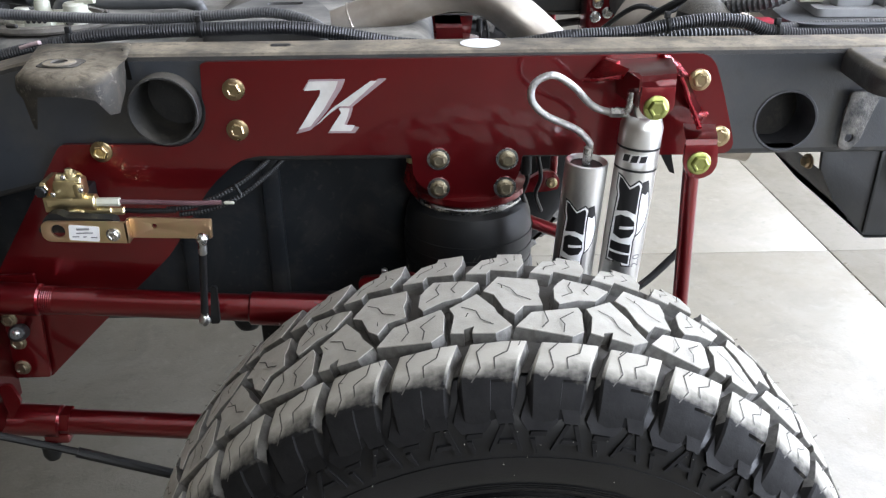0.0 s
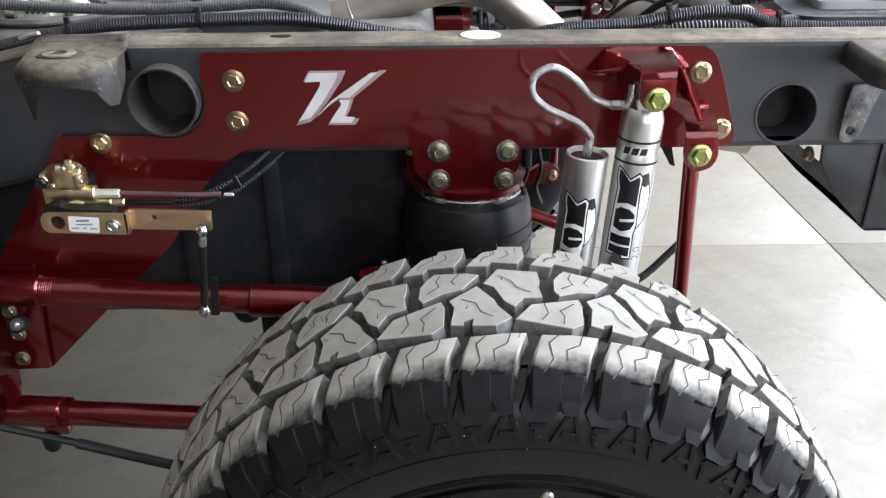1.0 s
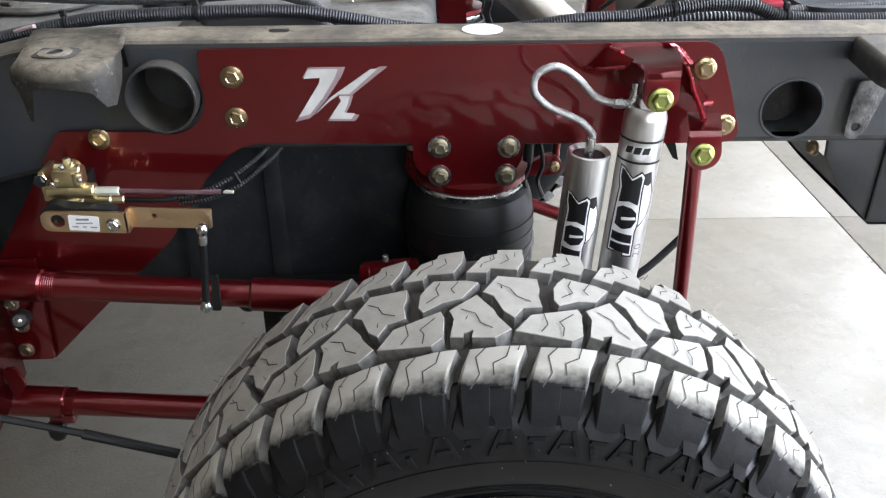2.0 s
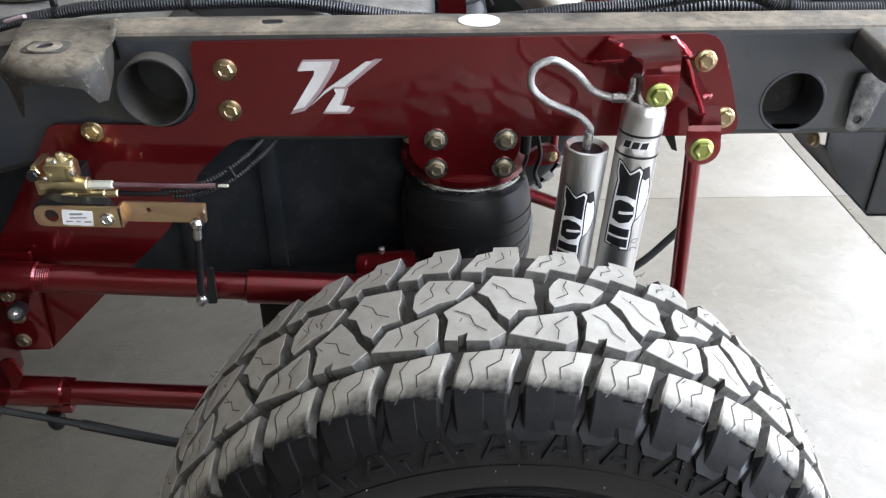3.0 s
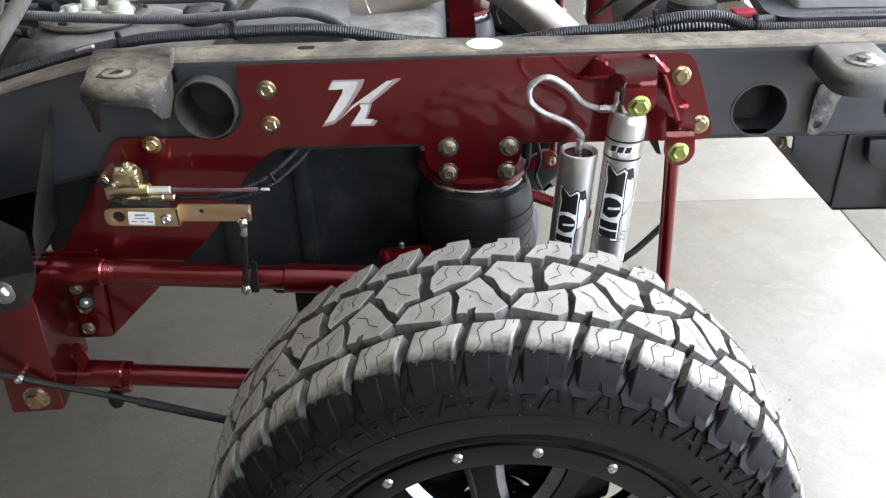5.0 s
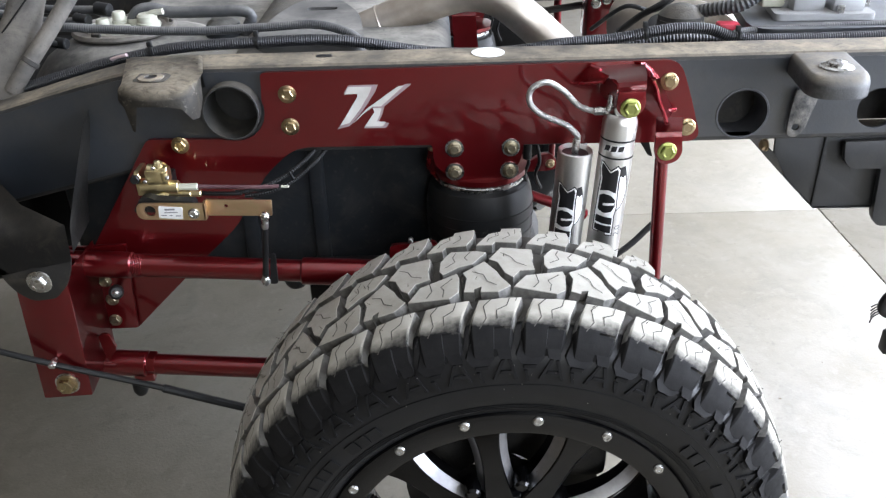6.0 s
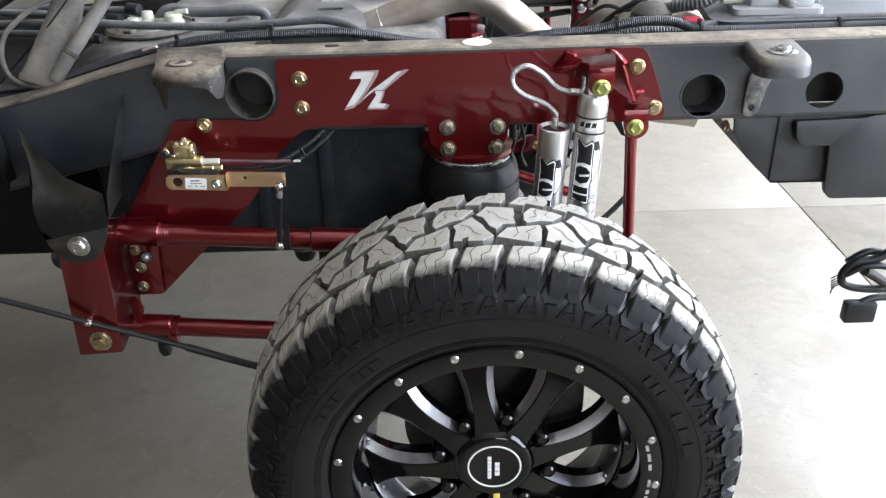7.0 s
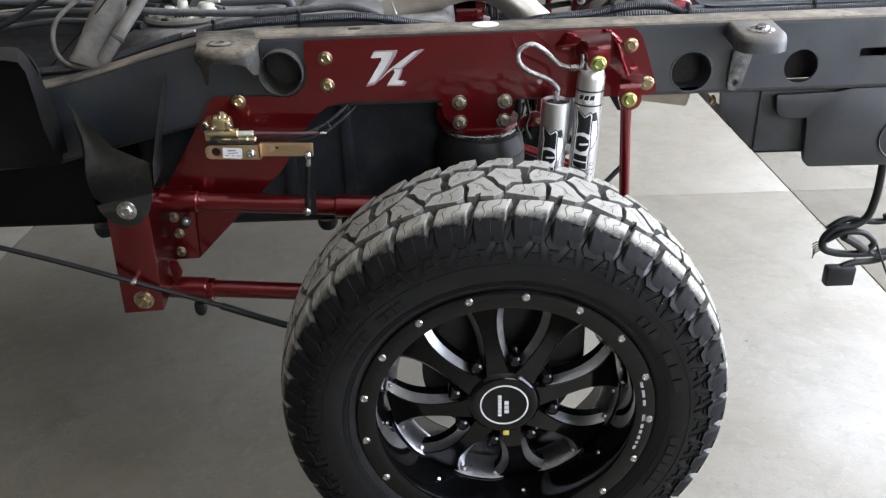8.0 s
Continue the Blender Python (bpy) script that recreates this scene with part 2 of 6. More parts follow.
GREYISH = mat("pale_grey_print", (0.42, 0.42, 0.42), (0.34, 0.34, 0.34), 0.45, 0.6, 0, 60, 0.05, 400)
EMBLEM_WHITE = mat("off_white_emblem_paint", (0.66, 0.64, 0.61), (0.52, 0.50, 0.47), 0.35, 0.5, 0, 22, 0.03, 500)
EMBLEM_GREY = mat("grey_pink_vinyl", (0.36, 0.26, 0.27), (0.28, 0.20, 0.21), 0.4, 0.5, 0, 40, 0.03, 500)
PINK = mat("red_plastic", (0.5, 0.03, 0.06), (0.4, 0.03, 0.05), 0.4, 0.5, 0, 30, 0.05, 500)
YELLOW = mat("yellow_paint_mark", (0.75, 0.62, 0.12), (0.7, 0.55, 0.1), 0.5, 0.6, 0, 60, 0.05, 500)


# ---- building helpers ----
def thing(name, at, label, category, group="", kind=""):
    ob = new(name)
    ob.empty_display_size = 0.05
    ob.location = at
    return tagged(ob, label, category, group, kind)


def to_mesh(name, bm, *mats, angle=32.0):
    bmesh.ops.recalc_face_normals(bm, faces=bm.faces)
    me = bpy.data.meshes.new(name)
    bm.to_mesh(me)
    bm.free()
    for m in mats:
        me.materials.append(m)
    for p in me.polygons:
        p.use_smooth = True
    me.set_sharp_from_angle(angle=radians(angle))
    return me


def part(name, bm, material, parent, label="", angle=32.0):
    """One mesh object in world coordinates, under a thing or under a part."""
    me = bm if isinstance(bm, bpy.types.Mesh) else to_mesh(name, bm, *(material if isinstance(material, tuple) else (material,)), angle=angle)
    ob = new(name, me)
    ob.parent = parent
    if parent.type == "EMPTY":
        ob.matrix_parent_inverse = Matrix.Translation(-parent.location)
    if label:
        tagged(ob, label)
    return ob


def solid(name, bm, material, label, category, group="", kind="", angle=32.0):
    """One mesh that is a whole thing or a piece of the setting."""
    return tagged(new(name, to_mesh(name, bm, *(material if isinstance(material, tuple) else (material,)), angle=angle)), label, category, group, kind)


def box(lo, hi, bev=0.0, bm=None, seg=2):
    own = bmesh.new()
    r = bmesh.ops.create_cube(own, size=1.0)
    for v in r["verts"]:
        v.co = Vector([lo[i] + (v.co[i] + 0.5) * (hi[i] - lo[i]) for i in range(3)])
    if bev:
        bmesh.ops.bevel(own, geom=list(own.edges), offset=bev, segments=seg, affect="EDGES", profile=0.5)
    return join(bm, own)


def join(bm, own, m=None):
    if m is not None:
        bmesh.ops.transform(own, matrix=m, verts=own.verts)
    if bm is None:
        return own
    me = bpy.data.meshes.new("tmp")
    own.to_mesh(me)
    own.free()
    bm.from_mesh(me)
    bpy.data.meshes.remove(me)
    return bm


def along(a, b):
    a, b = Vector(a), Vector(b)
    return Matrix.Translation(a) @ (b - a).to_track_quat("Z", "Y").to_matrix().to_4x4(), (b - a).length


def lathe(profile, a, b, seg=32, bm=None, close=True):
    """profile: (radius, metres along the way from a to b)."""
    own = bmesh.new()
    m, _ = along(a, b)
    rings = []
    for r, h in profile:
        if r < 1e-6:
            rings.append([own.verts.new((0, 0, h))])
        else:
            rings.append([own.verts.new((r * math.cos(2 * math.pi * i / seg), r * math.sin(2 * math.pi * i / seg), h)) for i in range(seg)])
    for p, q in zip(rings, rings[1:]):
        for i in range(seg):
            j = (i + 1) % seg
            f = [p[i % len(p)], p[j % len(p)], q[j % len(q)], q[i % len(q)]]
            f = list(dict.fromkeys(f))
            if len(f) > 2:
                own.faces.new(f)
    return join(bm, own, m)


def rod(a, b, r, r2=None, seg=20, bev=0.0015, bm=None):
    d = (Vector(b) - Vector(a)).length
    r2 = r if r2 is None else r2
    e = min(bev, r * 0.4, d * 0.3)
    return lathe([(0, 0), (r - e, 0), (r, e), (r2, d - e), (r2 - e, d), (0, d)], a, b, seg, bm)


def pipe(a, b, r, wall, seg=40, bm=None):
    d = (Vector(b) - Vector(a)).length
    e = wall * 0.3
    return lathe([(r - wall, 0.0), (r - wall + e, 0), (r - e, 0), (r, e), (r, d), (r - wall, d), (r - wall, e), (r - wall, 0)], a, b, seg, bm)


def smooth_path(pts, step):
    """A Catmull-Rom line through pts, at even steps."""
    p = [Vector(v) for v in pts]
    p = [2 * p[0] - p[1]] + p + [2 * p[-1] - p[-2]]
    dense = []
    for i in range(1, len(p) - 2):
        for k in range(24):
            t = k / 24
            dense.append(0.5 * (2 * p[i] + (p[i + 1] - p[i - 1]) * t + (2 * p[i - 1] - 5 * p[i] + 4 * p[i + 1] - p[i + 2]) * t * t + (3 * p[i] - p[i - 1] - 3 * p[i + 1] + p[i + 2]) * t ** 3))
    dense.append(p[-2])
    out, left = [dense[0]], step
    for a, b in zip(dense, dense[1:]):
        seg = (b - a).length
        while seg > 1e-9 and seg >= left:
            a = a + (b - a) * (left / seg)
            out.append(a)
            seg, left = (b - a).length, step
        left -= seg
    return out


def sweep(pts, r, step=0.008, seg=10, ridge=0.0, bm=None, flat=1.0):
    """A round hose; ridge: depth of the corrugations, one per two steps."""
    own, path = bmesh.new(), smooth_path(pts, step)
    up, prev = Vector((0.13, 0.21, 0.97)), None
    for i, c in enumerate(path):
        d = (path[min(i + 1, len(path) - 1)] - path[max(i - 1, 0)]).normalized()
        s = d.cross(up).normalized()
        up = s.cross(d).normalized()
        rr = r - (ridge if i % 2 else 0.0)
        ring = [own.verts.new(c + s * rr * math.cos(2 * math.pi * k / seg) + up * flat * rr * math.sin(2 * math.pi * k / seg)) for k in range(seg)]
        if prev:
            for k in range(seg):
                own.faces.new((prev[k], prev[(k + 1) % seg], ring[(k + 1) % seg], ring[k]))
        else:
            own.faces.new(ring)
        prev = ring
    own.faces.new(prev)
    return join(bm, own)


def rounded(poly, radii, n=5):
    """A polygon with its corners rounded."""
    out = []
    for i, p in enumerate(poly):
        r = radii[i] if isinstance(radii, (list, tuple)) else radii
        a, b, c = Vector(poly[i - 1]), Vector(p), Vector(poly[(i + 1) % len(poly)])
        u, w = (a - b), (c - b)
        r = min(r, u.length * 0.45, w.length * 0.45)
        if r < 1e-5:
            out.append(tuple(b))
            continue
        s, e = b + u.normalized() * r, b + w.normalized() * r
        for k in range(n + 1):
            t = k / n
            out.append(tuple((1 - t) ** 2 * s + 2 * t * (1 - t) * b + t * t * e))
    return out


def circle(cx, cz, r, n=28, a0=0.0, a1=360.0):
    full = abs(a1 - a0) >= 359.9
    m = n if full else n - 1
    return [(cx + r * math.cos(radians(a0 + (a1 - a0) * k / m)), cz + r * math.sin(radians(a0 + (a1 - a0) * k / m))) for k in range(n)]


def plate(outer, holes, y0, y1, bm=None, m=None, bev=0.0):
    """A flat sheet in the x-z plane from depth y0 to y1, with holes cut through."""
    own = bmesh.new()
    edges = []
    for loop in (outer, *holes):
        vs = [own.verts.new((x, y0, z)) for x, z in loop]
        edges += [own.edges.new((vs[i - 1], vs[i])) for i in range(len(vs))]
    bmesh.ops.triangle_fill(own, use_beauty=True, use_dissolve=False, edges=edges)
    faces = list(own.faces)
    r = bmesh.ops.extrude_face_region(own, geom=faces)
    for g in r["geom"]:
        if isinstance(g, bmesh.types.BMVert):
            g.co.y = y1
    if bev:
        bmesh.ops.recalc_face_normals(own, faces=own.faces)
        sharp = [e for e in own.edges if len(e.link_faces) == 2 and abs(e.link_faces[0].normal.y) > 0.9 and abs(e.link_faces[1].normal.y) < 0.5 or len(e.link_faces) == 2 and abs(e.link_faces[1].normal.y) > 0.9 and abs(e.link_faces[0].normal.y) < 0.5]
        bmesh.ops.bevel(own, geom=sharp, offset=bev, segments=2, affect="EDGES", profile=0.5, clamp_overlap=True)
    return join(bm, own, m)


def strip(profile, stations, bm=None):
    """Sweeps a closed (y, z) profile over stations of (x, y shift, z shift)."""
    own, prev = bmesh.new(), None
    for x, dy, dz in stations:
        ring = [own.verts.new((x, y + dy, z + dz)) for y, z in profile]
        if prev:
            for k in range(len(ring)):
                own.faces.new((prev[k - 1], prev[k], ring[k], ring[k - 1]))
        else:
            own.faces.new(ring)
        prev = ring
    own.faces.new(prev)
    return join(bm, own)


def cushion(poly, z0, z1, r, steps=5):
    """A pressed steel cup lying flat: rounded upper edge, open below."""
    own = bmesh.new()
    n = len(poly)
    cx, cy = sum(p[0] for p in poly) / n, sum(p[1] for p in poly) / n
    size = sum(math.hypot(p[0] - cx, p[1] - cy) for p in poly) / n
    levels = [(0.0, z0)] + [(r * (1 - math.cos(radians(90 * k / steps))), z1 - r * (1 - math.sin(radians(90 * k / steps)))) for k in range(steps + 1)]
    prev = None
    for inset, z in levels:
        f = 1 - inset / size
        ring = [own.verts.new((cx + (x - cx) * f, cy + (y - cy) * f, z)) for x, y in poly]
        if prev:
            for k in range(n):
                own.faces.new((prev[k - 1], prev[k], ring[k], ring[k - 1]))
        prev = ring
    edges = [own.edges.get((prev[k - 1], prev[k])) for k in range(n)]
    bmesh.ops.triangle_fill(own, use_beauty=True, edges=edges)
    return own


def taper(stations, seg=20, bm=None):
    """A soft neck of varying oval section: (centre, half width, half depth), stacked downwards."""
    own, prev = bmesh.new(), None
    for i, (c, rx, ry) in enumerate(stations):
        c = Vector(c)
        d = (Vector(stations[min(i + 1, len(stations) - 1)][0]) - Vector(stations[max(i - 1, 0)][0])).normalized()
        side = d.cross(Vector((0, 1, 0))).normalized()
        dep = side.cross(d).normalized()
        ring = [own.verts.new(c + side * rx * math.copysign(abs(math.cos(2 * math.pi * k / seg)) ** 0.8, math.cos(2 * math.pi * k / seg)) + dep * ry * math.copysign(abs(math.sin(2 * math.pi * k / seg)) ** 0.8, math.sin(2 * math.pi * k / seg))) for k in range(seg)]
        if prev:
            for k in range(seg):
                own.faces.new((prev[k - 1], prev[k], ring[k], ring[k - 1]))
        else:
            own.faces.new(ring)
        prev = ring
    own.faces.new(prev)
    return join(bm, own)


def hex_bolt(at, toward, r=0.0110, flange=0.0155, h=0.009, bm=None, dish=0.0007, turn=0.0):
    """A flanged hex head at a place, facing a way."""
    own = bmesh.new()
    m, _ = along(at, Vector(at) + Vector(toward))
    fl = [(0, 0), (flange, 0), (flange, 0.0022), (flange - 0.002, 0.0034), (0, 0.0034)]
    lathe(fl, (0, 0, 0), (0, 0, 1), 24, own)
    rings = []
    for rr, z, n in ((r, 0.003, 6), (r, h - 0.0012, 6), (r * 0.86, h, 6), (r * 0.62, h, 6), (r * 0.55, h - dish, 6)):
        rings.append([own.verts.new((rr * math.cos(radians(60 * k + turn)), rr * math.sin(radians(60 * k + turn)), z)) for k in range(n)])
    for p, q in zip(rings, rings[1:]):
        for k in range(6):
            own.faces.new((p[k - 1], p[k], q[k], q[k - 1]))
    own.faces.new(rings[-1])
    return join(bm, own, m)


BACK = (0, -1, 0)

# ---- the building ----
X0, X1, Y0, Y1, H = -7.0, 3.4, -5.0, 8.0, 5.0
FLOOR = -0.032  # level of the concrete; heights of the truck count from a little above it
floor_bed = solid("floor", box((X0 - 0.3, Y0 - 0.3, FLOOR - 0.30), (X1 + 3.0, Y1 + 0.3, FLOOR - 0.012)), JOINT, "dirty joints under a pale concrete floor", "floor", kind="structure")
xs, ys = [X0, -5.11, -1.86, 1.39, 4.64, 7.0], [Y0, -4.51, -1.26, 1.99, 5.24, Y1]
for xa, xb in zip(xs, xs[1:]):
    for ya, yb in zip(ys, ys[1:]):
        part("slab", box((xa + 0.003, ya + 0.0018, FLOOR - 0.2), (xb - 0.003, yb - 0.0018, FLOOR), 0.0015), CONCRETE, floor_bed)


# crumbs of grit, thick along the spalled joint and thin over the open floor
grit_rng = random.Random(11)
grit = bmesh.new()
for k in range(230):
    if k < 130:
        gx, gy, gs = 1.39 + grit_rng.gauss(0, 0.006), grit_rng.uniform(0.9, 4.5), grit_rng.uniform(0.002, 0.007)
    else:
        gx, gy, gs = grit_rng.uniform(-2.5, 3.2), grit_rng.uniform(0.2, 4.5), grit_rng.uniform(0.002, 0.0065)
    rim_pts = [grit.verts.new((gx + gs * grit_rng.uniform(0.5, 1.3) * math.cos(a), gy + gs * grit_rng.uniform(0.5, 1.6) * math.sin(a), FLOOR + 0.0002)) for a in [1.257 * i for i in range(5)]]
    tip = grit.verts.new((gx, gy, FLOOR + gs * 0.5))
    for i in range(5):
        grit.faces.new((rim_pts[i], rim_pts[(i + 1) % 5], tip))
solid("floor_grit", grit, JOINT, "brown crumbs of grit scattered on the concrete floor", "grit", kind="stuff")


def wall_y(name, y, openings, material=None, label="unseen plain pale wall that bounces light"):
    holes = [[(a, c), (b, c), (b, d), (a, d)] for a, b, c, d in openings]
    bm = plate([(X0 - 0.2, FLOOR - 0.01), (X1 + 0.2, FLOOR - 0.01), (X1 + 0.2, H), (X0 - 0.2, H)], holes, y, y + 0.2)
    solid(name, bm, material or WALL, label, "wall", kind="structure")


def wall_x(name, x, openings, material=None, label="unseen plain pale wall that bounces light"):
    holes = [[(a, c), (b, c), (b, d), (a, d)] for a, b, c, d in openings]
    bm = plate([(Y0, FLOOR - 0.01), (Y1, FLOOR - 0.01), (Y1, H), (Y0, H)], holes, 0, -0.2, m=Matrix.Translation((x, 0, 0)) @ Matrix.Rotation(radians(90), 4, "Z"))
    solid(name, bm, material or WALL, label, "wall", kind="structure")


# unseen enclosure added to close the room and steer bounced light
wall_y("wall_north", Y1, [], CEILING)
# the south opening is added to hold the fill lamp
wall_y("wall_south", Y0 - 0.2, [(0.4, 2.6, FLOOR, 4.2)], DARKWALL, "unseen dark wall, brown to warm the bounce")
wall_x("wall_east", X1, [(-2.4, 4.4, FLOOR, 3.5)])
wall_x("wall_west", X0 - 0.2, [], WESTWALL, "unseen tan wall for warm bounce light")
solid("ceiling", box((X0 - 0.2, Y0 - 0.2, H), (X1 + 0.2, Y1 + 0.2, H + 0.15)), CEILING, "unseen pale ceiling that bounces fill light", "ceiling", kind="structure")
solid("ground", box((-60, -60, -0.7), (60, 60, FLOOR - 0.32)), JOINT, "asphalt yard outside the workshop", "ground", kind="structure")

# ---- a bent sheet of steel ----
def sheet(rows, thick=0.005):
    own, prev = bmesh.new(), None
    for row in rows:
        vs = [own.verts.new(p) for p in row]
        if prev:
            for k in range(len(vs) - 1):
                own.faces.new((prev[k], prev[k + 1], vs[k + 1], vs[k]))
        prev = vs
    bmesh.ops.solidify(own, geom=list(own.faces), thickness=thick)
    return own


# ---- chassis rail, near side ----
WEB, TOP, BOT = 0.475, 1.062, 0.904
CY = 1.05  # middle of the truck


def rail_top(x):
    if x > -0.58:
        return TOP
    if x > -0.98:
        t = (-0.58 - x) / 0.40
        return TOP - 0.094 * (t * t * (3 - 2 * t) * 0.35 + t * 0.65)
    return TOP - 0.094 - 0.06 * min(1.0, (-0.98 - x) / 0.8)


def rail_bot(x):
    if x > -0.50:
        return BOT
    return BOT - 0.115 * min(1.0, (-0.50 - x) / 0.48) - (0.05 * min(1.0, (-0.98 - x) / 0.8) if x < -0.98 else 0)


RX = [1.9, 1.2, 0.6, 0.0, -0.45, -0.50, -0.58, -0.64, -0.70, -0.76, -0.82, -0.88, -0.94, -0.98, -1.1, -1.3, -1.6]


def rail(mirror, lab):
    sy = (lambda y: 2 * CY - y) if mirror else (lambda y: y)
    t = thing("chassis_rail", (0.0, sy(0.51), BOT), lab, "chassis rail", "truck chassis rails")
    outer = [(x, rail_top(x) - 0.010) for x in RX] + [(x, rail_bot(x) + 0.010) for x in reversed(RX)]
    holes = [circle(0.434, 0.955, 0.0458), circle(0.669, 0.9585, 0.0365), rounded([(0.79, 0.975), (0.85, 0.975), (0.85, 0.994), (0.79, 0.994)], 0.009), circle(-0.443, 0.986, 0.049)]
    if mirror:
        holes = []
    part("web", plate(outer, holes, sy(WEB), sy(WEB + 0.006)), FRAME2 if not mirror else FRAME, t, angle=20)
    part("inner_web", plate(outer, [], sy(WEB + 0.064), sy(WEB + 0.070)), FRAME, t, angle=20)
    prof = [(0, -0.011), (0.0012, -0.0045), (0.005, -0.0010), (0.011, 0), (0.072, 0), (0.072, -0.006), (0.012, -0.006), (0.006, -0.011)]
    prof = [((WEB + y if not mirror else 2 * CY - WEB - y), z) for y, z in prof]
    part("top_flange", strip(prof, [(x, 0, rail_top(x)) for x in RX]), FRAME, t, "dusty tan-stained top flange")
    prof = [(y, -z) for y, z in prof]
    part("bottom_flange", strip(prof, [(x, 0, rail_bot(x)) for x in RX]), FRAME, t)
    return t


near_rail = rail(False, "black steel truck chassis rail with dusty top flange")
rail(True, "black steel chassis rail across the truck")
part("cross_tube", pipe((-0.443, 0.448, 0.989), (-0.443, 2 * CY - WEB, 0.985), 0.0485, 0.0034), PIPE, near_rail, "open end of a dusty black cross tube")
part("cross_tube", pipe((0.434, 0.4735, 0.955), (0.434, 2 * CY - WEB, 0.955), 0.0465, 0.004), TUBE_LIT, near_rail)
# round white sticker, and a black patch painting the dark of a punched slot
part("sticker", plate(circle(0, 0, 0.0285), [], 0, 0.0007, m=pose(-0.005, 0.514, TOP + 0.0012, -90)), WHITE, near_rail, "round white sticker")
part("slot_shade", plate(rounded([(-0.014, -0.0085), (0.014, -0.0085), (0.014, 0.0085), (-0.014, 0.0085)], 0.0085), [], 0, 0.0008, m=pose(-0.286, 0.520, TOP + 0.0006, -90)), BLACKV, near_rail)

# draped body mount with a worn hole, left of the cross tube
cols = [(-0.630, -0.592, 0.366, 1.042), (-0.616, -0.582, 0.356, 1.036), (-0.606, -0.573, 0.349, 1.000), (-0.602, -0.568, 0.346, 0.999), (-0.592, -0.556, 0.339, 1.042), (-0.568, -0.530, 0.334, 1.044), (-0.544, -0.505, 0.336, 1.042), (-0.524, -0.488, 0.342, 1.036), (-0.512, -0.477, 0.352, 1.015), (-0.506, -0.470, 0.366, 1.013), (-0.502, -0.471, 0.402, 1.032), (-0.498, -0.484, 0.452, 1.046)]
rows = []
for xb, xf, yf, zb in cols:
    dip = 0.0035 if xb in (-0.630, -0.498) else 0.0
    line = [(xb + (xf - xb) * f, 0.535 + (yf + 0.026 - 0.535) * f, 1.0645 + 0.003 * f - dip) for f in (0.0, 0.35, 0.7, 1.0)]
    rows.append(line + [(xf, yf + 0.014, 1.0655 - dip), (xf, yf + 0.006, 1.0605), (xf, yf + 0.001, 1.0530), (xf, yf, min(1.0465, zb + 0.012)), (xf, yf + 0.001, zb)])
mount = part("body_mount", sheet(rows, 0.004), TAN_MOUNT, near_rail, angle=60, label="stamped steel body mount with worn dusty top")
part("flange", sheet([[(-0.500, 0.500, 1.068), (-0.494, 0.480, 1.068), (-0.486, 0.470, 1.060)], [(-0.496, 0.49, 1.030), (-0.490, 0.470, 1.028), (-0.482, 0.466, 1.030)]]), FRAME, mount)
part("worn_patch", plate(rounded([(-0.574, -0.014), (-0.552, -0.022), (-0.522, -0.020), (-0.518, 0.014), (-0.532, 0.026), (-0.556, 0.022), (-0.572, 0.026)], 0.007), [circle(-0.547, 0.002, 0.012, 18)], 0, 0.0008, m=pose(0, 0.403, 1.0682, -90)), CAST, mount, "dark worn patch round the hole")
part("hole_rim", lathe([(0.0095, 0.0), (0.0105, 0.0022), (0.020, 0.0016), (0.021, 0.0)], (-0.547, 0.401, 1.0690), (-0.547, 0.401, 2), 24), FRAME, mount)
# black disc laid on top as the shade down the hole
part("hole_shade", lathe([(0, 0), (0.0098, 0)], (-0.547, 0.401, 1.0693), (-0.547, 0.401, 2), 20), BLACKV, mount)

# rounded body mount with a stud, right side
bm = cushion(rounded([(0.482, 0.336), (0.582, 0.336), (0.604, 0.520), (0.504, 0.520)], [0.045, 0.042, 0.002, 0.002], 8), 1.026, 1.059, 0.018)
m2 = part("body_mount", bm, MOUNT, near_rail, angle=50, label="rounded body mount with dusty top and a stud")
bm = lathe([(0, 0), (0.026, 0), (0.026, 0.002), (0.022, 0.004), (0.014, 0.004), (0.014, 0.009), (0.009, 0.011), (0, 0.011)], (0.541, 0.395, 1.0592), (0.541, 0.395, 2), 24)
part("stud", bm, STEEL, m2, "bright steel washer and stud")
bm = plate(rounded([(0.516, 1.000), (0.512, 0.961), (0.512, 0.917), (0.528, 0.912), (0.542, 0.927), (0.548, 0.955), (0.560, 1.000)], [0.006, 0.01, 0.008, 0.008, 0.008, 0.01, 0.006]), [circle(0.5255, 0.932, 0.0065, 16)], 0.463, 0.468, bev=0.0008)
part("strap_tab", bm, SCUFF, near_rail, "scuffed steel tab with a hole")

# stamped hanger bracket on the rail with its flared horns


LEFT = [(-0.921, 0.474, 0.942), (-0.904, 0.46, 0.927), (-0.887, 0.43, 0.905), (-0.864, 0.39, 0.881), (-0.853, 0.36, 0.857), (-0.849, 0.335, 0.835), (-0.848, 0.327, 0.812), (-0.844, 0.326, 0.775), (-0.841, 0.326, 0.756)]
RIGHT = [(-0.919, 0.474, 0.940), (-0.897, 0.458, 0.924), (-0.872, 0.43, 0.911), (-0.830, 0.396, 0.889), (-0.795, 0.368, 0.868), (-0.752, 0.352, 0.854), (-0.714, 0.333, 0.846), (-0.713, 0.326, 0.802), (-0.716, 0.326, 0.780)]
DIP = [0, 0, 0.004, 0.010, 0.013, 0.012, 0.006, 0.002, 0]
